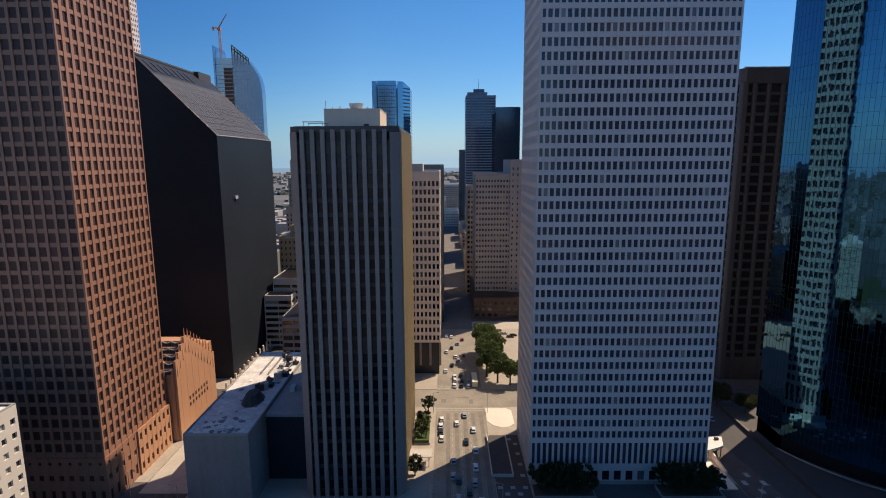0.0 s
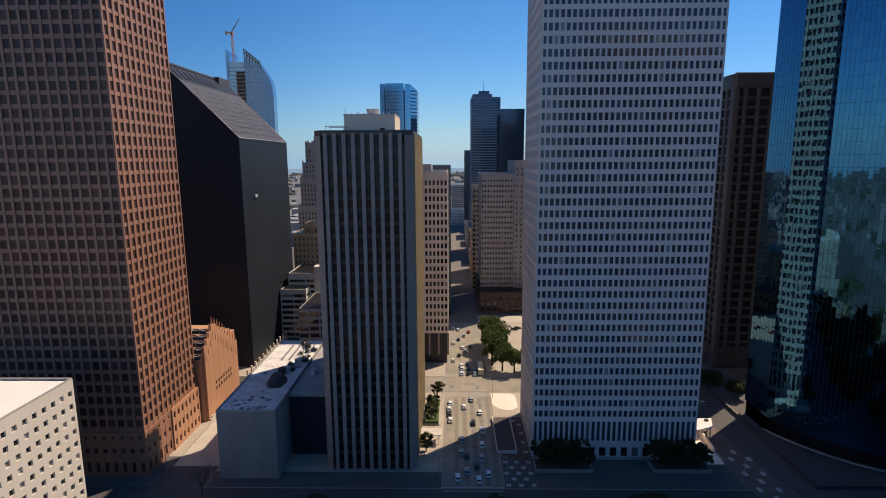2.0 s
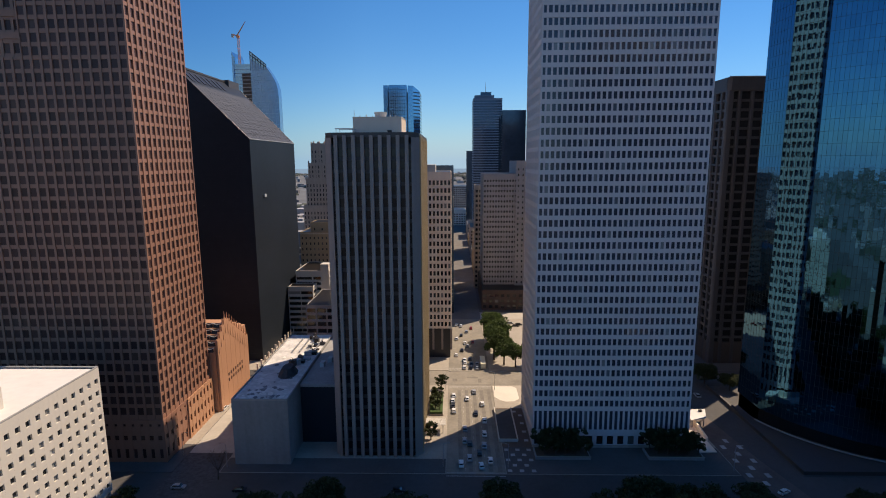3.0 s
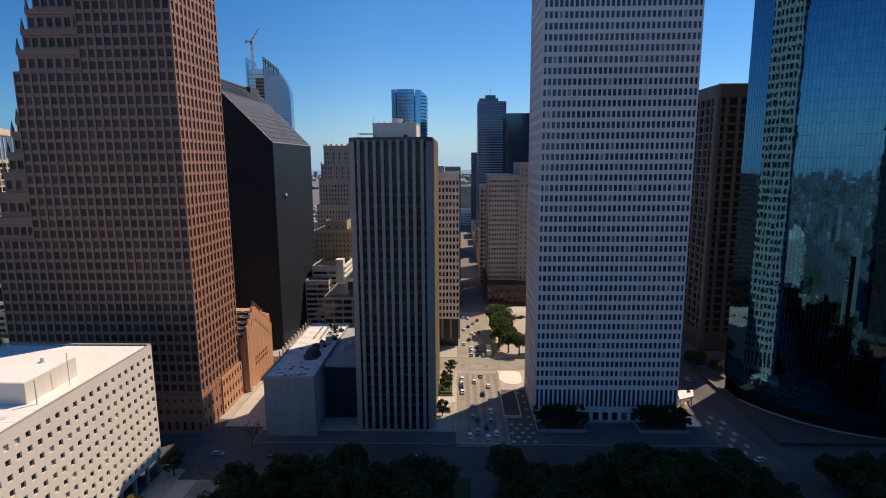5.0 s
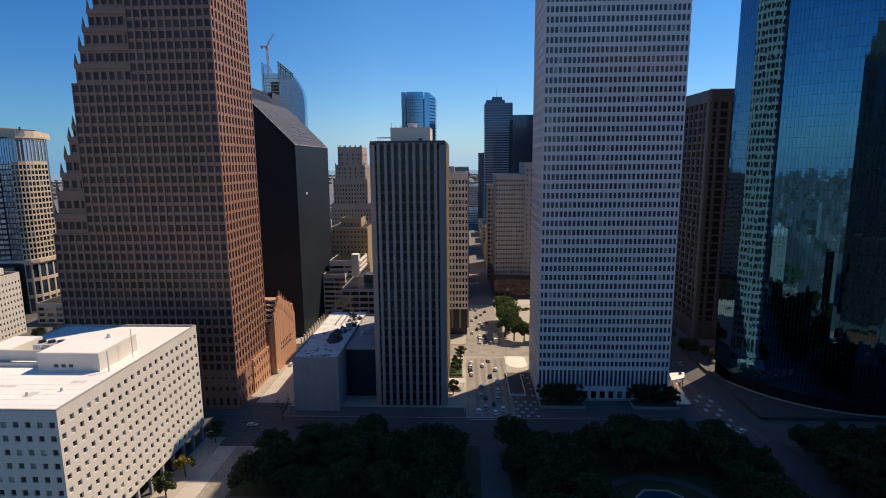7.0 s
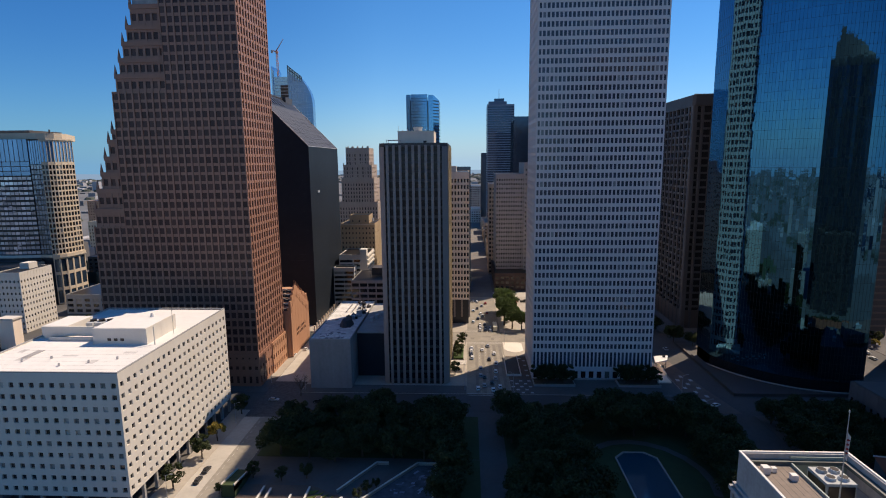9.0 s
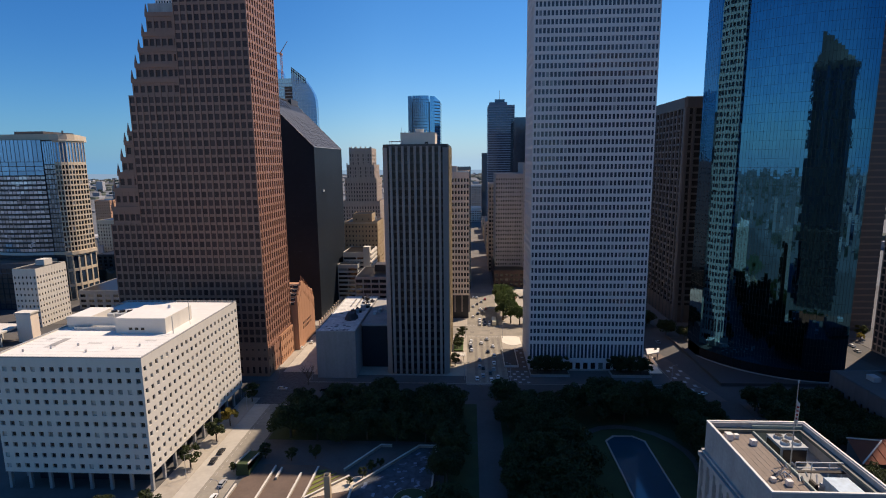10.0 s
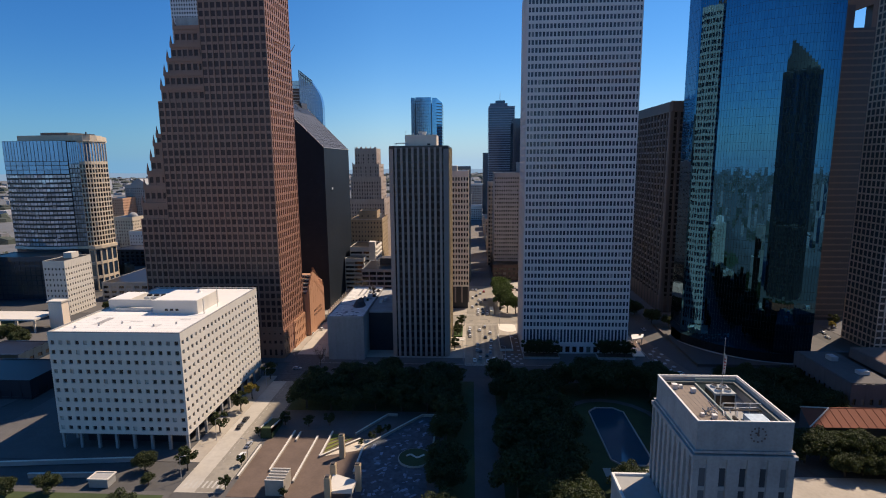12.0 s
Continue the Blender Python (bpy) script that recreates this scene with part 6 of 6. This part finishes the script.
part("outer_wall", Geo().prism([(1.6, -6), (2.2, -6), (2.2, 9), (1.6, 9)], 0, [1.4, 1.4, 3.4, 3.4]), TAN_CONC, t)
part("walkway", Geo().box(-4.4, 1.6, -14, 12, 0, 0.4), TAN_CONC, t)
part("canopy", Geo().prism([(-0.5, 2.5), (6, 4.5), (8.5, 11), (1.5, 11.5)], 3.7, [3.9, 4.4, 4.4, 3.9]), ROOF_WHITE, t, "white tilted canopy roof")
part("canopy_vent", Geo().box(5.2, 6.4, 8.6, 9.6, 4.2, 4.9), DARK_METAL, t)
for x, y in ((0.4, 3.4), (5.6, 5.2), (7.6, 10.4), (2.0, 10.6)):
    part("canopy_post", Geo().box(x - 0.15, x + 0.15, y - 0.15, y + 0.15, 0, 3.75), STEEL, t)
solid("brick_walk", Geo().prism([(92.3, 124), (108, 124), (103, 150), (99, 184), (92.3, 208)], 0.05, 0.1), mat("brown_brick_walk", (0.125, 0.098, 0.085), 0.9, var=0.35, scale=0.25, fine=1.4), kind="structure")
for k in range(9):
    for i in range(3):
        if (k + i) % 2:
            solid("walk_tile", Geo().box(94 + 3 * i, 95.6 + 3 * i, 126 + 4.4 * k, 128.4 + 4.4 * k, 0.1, 0.115), TILE_AND_GLINT, kind="structure")


def tree_planter(x, y, w):
    t = thing("street_planter", x, y, 0.2, "long low grey stone planter under dark trees", "planter", "planters before the tower")
    part("wall", Geo().box(-w / 2, w / 2, -3.4, 3.4, 0, 1.0), GREY_CONC, t)
    part("coping", Geo().box(-w / 2 - 0.15, w / 2 + 0.15, -3.55, -3.0, 1.0, 1.15).box(-w / 2 - 0.15, w / 2 + 0.15, 3.0, 3.55, 1.0, 1.15), PAVE, t)
    part("soil", Geo().box(-w / 2 + 0.4, w / 2 - 0.4, -3.0, 3.0, 1.0, 1.06), BARK, t)


tree_planter(35.5, 152.3, 19)
tree_planter(74.5, 152.3, 19)
solid("curved_bank", Geo().prism([(112.4, 140.4), (176, 140.4), (176, 143), (142, 150), (124, 164), (114.5, 178), (112.4, 210)], 0.2, 1.6), DARK_STONE, kind="structure")


def street_lamp(x, y, turn=0.0):
    t = thing("street_lamp", x, y, 0.2, "tall grey steel street lamp at the kerb", "street lamp", "street lamps", turn=turn)
    part("pole", Geo().tube((0, 0, 0), (0, 0, 8.5), 0.12, 0.07), STEEL, t)
    part("arm", Geo().tube((0, 0, 8.4), (1.8, 0, 8.9), 0.06, 0.05, 6), STEEL, t)
    part("lamp_head", Geo().box(1.5, 2.3, -0.15, 0.15, 8.82, 8.98), GREY_CONC, t)


for x, y, a in ((-98, 110, 0), (-98, 60, 0), (-80, 46, 180), (-6, 206, 0), (16, 206, 180), (-6, 144, 0), (16, 144, 180), (-98, 150, 0), (-79.5, 143, 180), (91, 143, 0), (91, 118, 0), (-97.5, 34, 0)):
    street_lamp(x, y, a)


# ---- leafless tree beside the low grey block ----
def bare_tree(x, y, seed, h):
    rr = random.Random(seed)
    t = thing("bare_tree", x, y, 0.2, "leafless grey-brown street tree on the pavement", "tree", "park trees")
    part("trunk", Geo().tube((0, 0, 0), (0.15, 0.1, h * 0.32), 0.22, 0.15, 8), BARK, t)
    base = Vector((0.15, 0.1, h * 0.3))
    for k in range(7):
        g = Geo()
        a = k * 2.4 + rr.uniform(-0.4, 0.4)
        fork = base + Vector((math.cos(a) * h * 0.13, math.sin(a) * h * 0.13, h * rr.uniform(0.16, 0.3)))
        g.tube(tuple(base), tuple(fork), 0.1, 0.06, 6)
        for _ in range(5):
            b = a + rr.uniform(-1, 1)
            twig = fork + Vector((math.cos(b) * h * rr.uniform(0.06, 0.16), math.sin(b) * h * rr.uniform(0.06, 0.16), h * rr.uniform(0.1, 0.28)))
            g.tube(tuple(fork), tuple(twig), 0.055, 0.025, 5)
            for _ in range(5):
                c = b + rr.uniform(-1.3, 1.3)
                g.tube(tuple(twig), tuple(twig + Vector((math.cos(c) * 0.9, math.sin(c) * 0.9, rr.uniform(0.1, 1.3)))), 0.025, 0.01, 4)
        part("limb", g, BARK, t)


bare_tree(-79.5, 136, 5, 10)

plant(young[0], 223.5, 211, 1.15, turn=40)
plant(young[1], 219, 205, 0.8, turn=140)

# ---- cars ----
def car(col, label):
    t = thing("car", 0, 0, 0, label, "car", "cars in the street")
    p = mat("car_paint", col, 0.3, 0.1, 0.03)
    prof = [(-2.25, 0.35), (2.25, 0.35), (2.3, 0.75), (1.3, 0.95), (-2.2, 1.0), (-2.3, 0.7)]
    g = Geo()
    a = [(y, -0.88, z) for y, z in prof]
    b = [(y, 0.88, z) for y, z in prof]
    n = len(prof)
    g.add(a + b, [tuple(range(n)), tuple(range(n, 2 * n))[::-1]] + [(i, i + n, (i + 1) % n + n, (i + 1) % n) for i in range(n)])
    part("body", g, p, t)
    c = Geo().prism([(-1.9, -0.8), (1.25, -0.8), (1.25, 0.8), (-1.9, 0.8)], 0.95, 1.42, top=[(-1.4, -0.64), (0.45, -0.64), (0.45, 0.64), (-1.4, 0.64)])
    part("cabin_glass", c, CAR_GLASS, t)
    part("roof", Geo().prism([(-1.42, -0.66), (0.47, -0.66), (0.47, 0.66), (-1.42, 0.66)], 1.42, 1.48), p, t)
    w = Geo().tube((0, -0.1, 0), (0, 0.1, 0), 0.33, 0.33, 10).mesh("wheel", TYRE)
    rim_mesh = Geo().tube((0, -0.11, 0), (0, 0.11, 0), 0.19, 0.19, 8).mesh("rim", STEEL)
    for x in (-1.45, 1.4):
        for y in (-0.82, 0.82):
            tyre = part("wheel", w, TYRE, t, m=pose(x, y, 0.33))
            part("rim", rim_mesh, STEEL, tyre)
    return t


cars = [car((0.75, 0.75, 0.74), "white car on the asphalt"), car((0.03, 0.03, 0.035), "black car on the asphalt"), car((0.35, 0.36, 0.38), "silver car on the asphalt"), car((0.3, 0.03, 0.025), "dark red car on the asphalt")]
spots = [(0.0, 146, 90, 0), (3.3, 149, 90, 2), (6.7, 145, 90, 0), (6.7, 153, 90, 1), (10.0, 148, 90, 0), (3.4, 158, 90, 1), (10.0, 176, 90, 0), (6.5, 182, 90, 1), (3.2, 196, 90, 0), (9.8, 192, 90, 0), (6.6, 203, 90, 2)]
spots += [(-2.6, 184 + 5.4 * k, 90, k % 3 % 2) for k in range(4)] + [(1.5, 160, 90, 2), (9, 166, 90, 0), (8.8, 158, 90, 2), (2, 170, 90, 2)]
spots += [(3 + 3.2 * (k % 3), 232 + 5.6 * (k // 3), 90, (k * 7) % 3) for k in range(8)] + [(4, 268, 90, 0), (2, 300, 90, 0), (30, 300, 0, 3), (36, 300, 0, 1), (45, 296, 0, 3)]
spots += [(-1 + 3.1 * ((k * 5) % 4), 250 + 6.5 * k, 90, (k * 5) % 4) for k in range(9)] + [(22 + 5.5 * k, 306 - 3 * (k % 2), 0, (k * 3) % 4) for k in range(7)]
spots += [(-95.5, 196, 90, 0), (-99, 187, 90, 0), (-93.8, 70, 90, 1), (-93.8, 77, 90, 1), (-84, 50, 90, 0), (-84, 57, 90, 2), (-90, 132, 0, 2), (-70, 130, 0, 1), (-20, 130, 0, 1), (10, 131, 0, 2), (100, 131, 30, 0), (104, 200, 90, 2), (205.5, 188, 90, 0), (208.5, 196, 90, 0)]
for x, y, a, k in spots:
    plant(cars[k], x + row.uniform(-0.25, 0.25), y + row.uniform(-0.8, 0.8), row.uniform(0.9, 0.98), 0.05, a + row.uniform(-3, 3))

# ---- bus ----
t = thing("city_bus", 12.2, 236, 0.05, "white and yellow city bus at the crossing", "bus", turn=90)
part("body", Geo().prism([(-5.5, -1.25), (5.5, -1.25), (5.5, 1.25), (-5.5, 1.25)], 0.4, 3.0), mat("bus_paint", (0.72, 0.68, 0.5), 0.4), t)
part("window_band", Geo().box(-5.3, 5.3, -1.28, 1.28, 1.5, 2.4), CAR_GLASS, t)
for x in (-3.4, 3.4):
    for y in (-1.15, 1.15):
        part("wheel", Geo().tube((x, y - 0.13, 0.5), (x, y + 0.13, 0.5), 0.5, 0.5, 12), TYRE, t)

# ---- colonnade beside the dark sloping tower ----
t = thing("colonnade", -98.2, 262, 0.2, "row of plain pale concrete posts along a tower's foot", "colonnade")
post = Geo().box(-0.35, 0.35, -0.35, 0.35, 0, 5.2).mesh("post", TAN_CONC)
for k in range(15):
    part("post", post, TAN_CONC, t, m=pose(0, -38 + 5.4 * k, 0))
part("plinth", Geo().box(-0.6, 0.6, -39, 39, 0, 0.5), PAVE, t)

# ---- garden walls and booth before the white block ----
for ends in ((-166, 40, -116, 45), (-150, 33.5, -126, 35)):
    low_wall(*ends, h=1.6, w=0.6, material=GREY_CONC)
t = thing("ramp_booth", -122.5, 31, 0.2, "small pale flat-roofed booth beside hedges", "kiosk")
part("wall_block", Geo().box(-3.2, 3.2, -2, 2, 0, 2.8), GREY_CONC, t)
part("roof_rim", Geo().box(-3.5, 3.5, -2.3, -1.9, 2.8, 3.2).box(-3.5, 3.5, 1.9, 2.3, 2.8, 3.2).box(-3.5, -3.1, -1.9, 1.9, 2.8, 3.2).box(3.1, 3.5, -1.9, 1.9, 2.8, 3.2), CREAM, t, "pale roof rim")
part("roof", Geo().box(-3.1, 3.1, -1.9, 1.9, 2.8, 2.95), ROOF_GREY, t)
for x, y, k, sc in ((-113, 39, 0, 0.5), (-107, 31, 2, 0.3)):
    plant(oaks[k], x, y, sc, turn=x * 13)

# ---- lots and trees beside the white block ----
rnd = random.Random(77)
solid("lawn", Geo().box(-188, -99, -60, 26, 0.2, 0.27), LAWN, kind="structure")
solid("lawn", Geo().box(-298, -250, 60, 120, 0.2, 0.27), LAWN, kind="structure")
solid("lawn", Geo().box(-420, -302, 60, 230, 0.04, 0.12), LAWN, kind="structure")
for x, y, k, sc in ((-136.5, 25, 2, 0.5), (-149, 23.5, 0, 0.45), (-104, 12, 1, 0.7), (-270, 163, 1, 0.9), (-279, 158, 0, 0.8), (-262, 160, 2, 0.7), (-252, 240, 0, 0.5), (-262, 236, 1, 0.5), (-290, 95, 2, 0.9), (-280, 105, 0, 0.9)):
    plant(oaks[k], x, y, sc, turn=rnd.uniform(0, 360))
for _ in range(40):
    plant(oaks[rnd.randrange(3)], rnd.uniform(-410, -305), rnd.uniform(70, 225), rnd.uniform(0.5, 0.9), z=0.1, turn=rnd.uniform(0, 360))
for i in range(7):
    plant(cars[i % 4], -200 + (i % 2) * 0.4, 150 + 9 * i, 1.0, 0.05, 90)
for i in range(8):
    plant(cars[(i * 3) % 4], -228 + 3.1 * i, 168, 1.0, 0.25, 90)
t = thing("entrance_pylon", -266, 196, 0.2, "pale stone pylon beside a low canopy", "pylon")
part("shaft", Geo().box(-4.5, 4.5, -3, 3, 0, 17), TAN_CONC, t)
part("cap", Geo().box(-5, 5, -3.4, 3.4, 17, 18), CREAM, t)
t = thing("low_canopy", -292, 192, 0.2, "flat pale canopy roof on thin columns", "canopy")
part("roof", Geo().box(-20, 20, -9, 9, 8, 9), CREAM, t)
for x in (-18, -6, 6, 18):
    for y in (-7, 7):
        part("column", Geo().box(x - 0.4, x + 0.4, y - 0.4, y + 0.4, 0, 8), CREAM, t)

# ---- far city ----
rnd = random.Random(21)
g, woods = Geo(), Geo()
for _ in range(5200):
    x, y = rnd.uniform(-2600, 2600), rnd.uniform(-2800, 4300)
    if -430 < x < 340 and -220 < y < 960:
        continue
    if rnd.random() < 0.45:
        w, d, h = rnd.uniform(4, 16), rnd.uniform(4, 16), rnd.choice((4, 5, 6, 7, 9, 12))
        if y > 900 and rnd.random() < 0.05:
            h *= 3
        g.box(x - w, x + w, y - d, y + d, 0, h)
    else:
        r = rnd.uniform(8, 30)
        ring = [(x + r * rnd.uniform(0.7, 1.2) * math.cos(k * math.pi / 4), y + r * rnd.uniform(0.7, 1.2) * math.sin(k * math.pi / 4)) for k in range(8)]
        woods.prism(ring, 0, [rnd.uniform(5, 9) for _ in ring], top=[(x + (px - x) * 0.8, y + (py - y) * 0.8) for px, py in ring])
for k in range(520):
    x, y = (rnd.uniform(-420, 330), rnd.uniform(470, 900)) if k < 260 else (rnd.uniform(-470, -195), rnd.uniform(345, 960))
    if -64 < x < 76 or -400 < x < -255 and y < 500:
        continue
    w, d, h = rnd.uniform(6, 16), rnd.uniform(6, 16), rnd.choice((6, 8, 10, 14, 20, 26))
    g.box(x - w, x + w, y - d, y + d, 0.2, h)
for _ in range(150):
    x, y = rnd.uniform(-300, 1100), rnd.uniform(-1500, -260)
    w, d, h = rnd.uniform(8, 22), rnd.uniform(8, 22), rnd.choice((14, 20, 26, 34, 45, 60))
    g.box(x - w, x + w, y - d, y + d, 0, h)
for _ in range(150):
    x, y, r = rnd.uniform(-520, -195), rnd.uniform(345, 960), rnd.uniform(4, 11)
    ring = [(x + r * rnd.uniform(0.7, 1.2) * math.cos(k * math.pi / 4), y + r * rnd.uniform(0.7, 1.2) * math.sin(k * math.pi / 4)) for k in range(8)]
    woods.prism(ring, 0.05, [rnd.uniform(6, 11) for _ in ring], top=[(x + (px - x) * 0.75, y + (py - y) * 0.75) for px, py in ring])
# far roofs and woods greyed as well, haze put into their base colours
solid("far_city_blocks", g, mat("far_roofs_and_walls", (0.29, 0.285, 0.29), 0.9, var=0.2, scale=0.01, fine=0.1, rnd=0.6), "low pale buildings spreading to the horizon", "city", "stuff")
solid("far_woods", woods, mat("far_woods", (0.06, 0.07, 0.055), 0.95, var=0.4, scale=0.02, fine=0.2, rnd=0.3), "dark green woods between low buildings", "woods", "stuff")
# glowing ring behind everything: haze of the distance put into its emission
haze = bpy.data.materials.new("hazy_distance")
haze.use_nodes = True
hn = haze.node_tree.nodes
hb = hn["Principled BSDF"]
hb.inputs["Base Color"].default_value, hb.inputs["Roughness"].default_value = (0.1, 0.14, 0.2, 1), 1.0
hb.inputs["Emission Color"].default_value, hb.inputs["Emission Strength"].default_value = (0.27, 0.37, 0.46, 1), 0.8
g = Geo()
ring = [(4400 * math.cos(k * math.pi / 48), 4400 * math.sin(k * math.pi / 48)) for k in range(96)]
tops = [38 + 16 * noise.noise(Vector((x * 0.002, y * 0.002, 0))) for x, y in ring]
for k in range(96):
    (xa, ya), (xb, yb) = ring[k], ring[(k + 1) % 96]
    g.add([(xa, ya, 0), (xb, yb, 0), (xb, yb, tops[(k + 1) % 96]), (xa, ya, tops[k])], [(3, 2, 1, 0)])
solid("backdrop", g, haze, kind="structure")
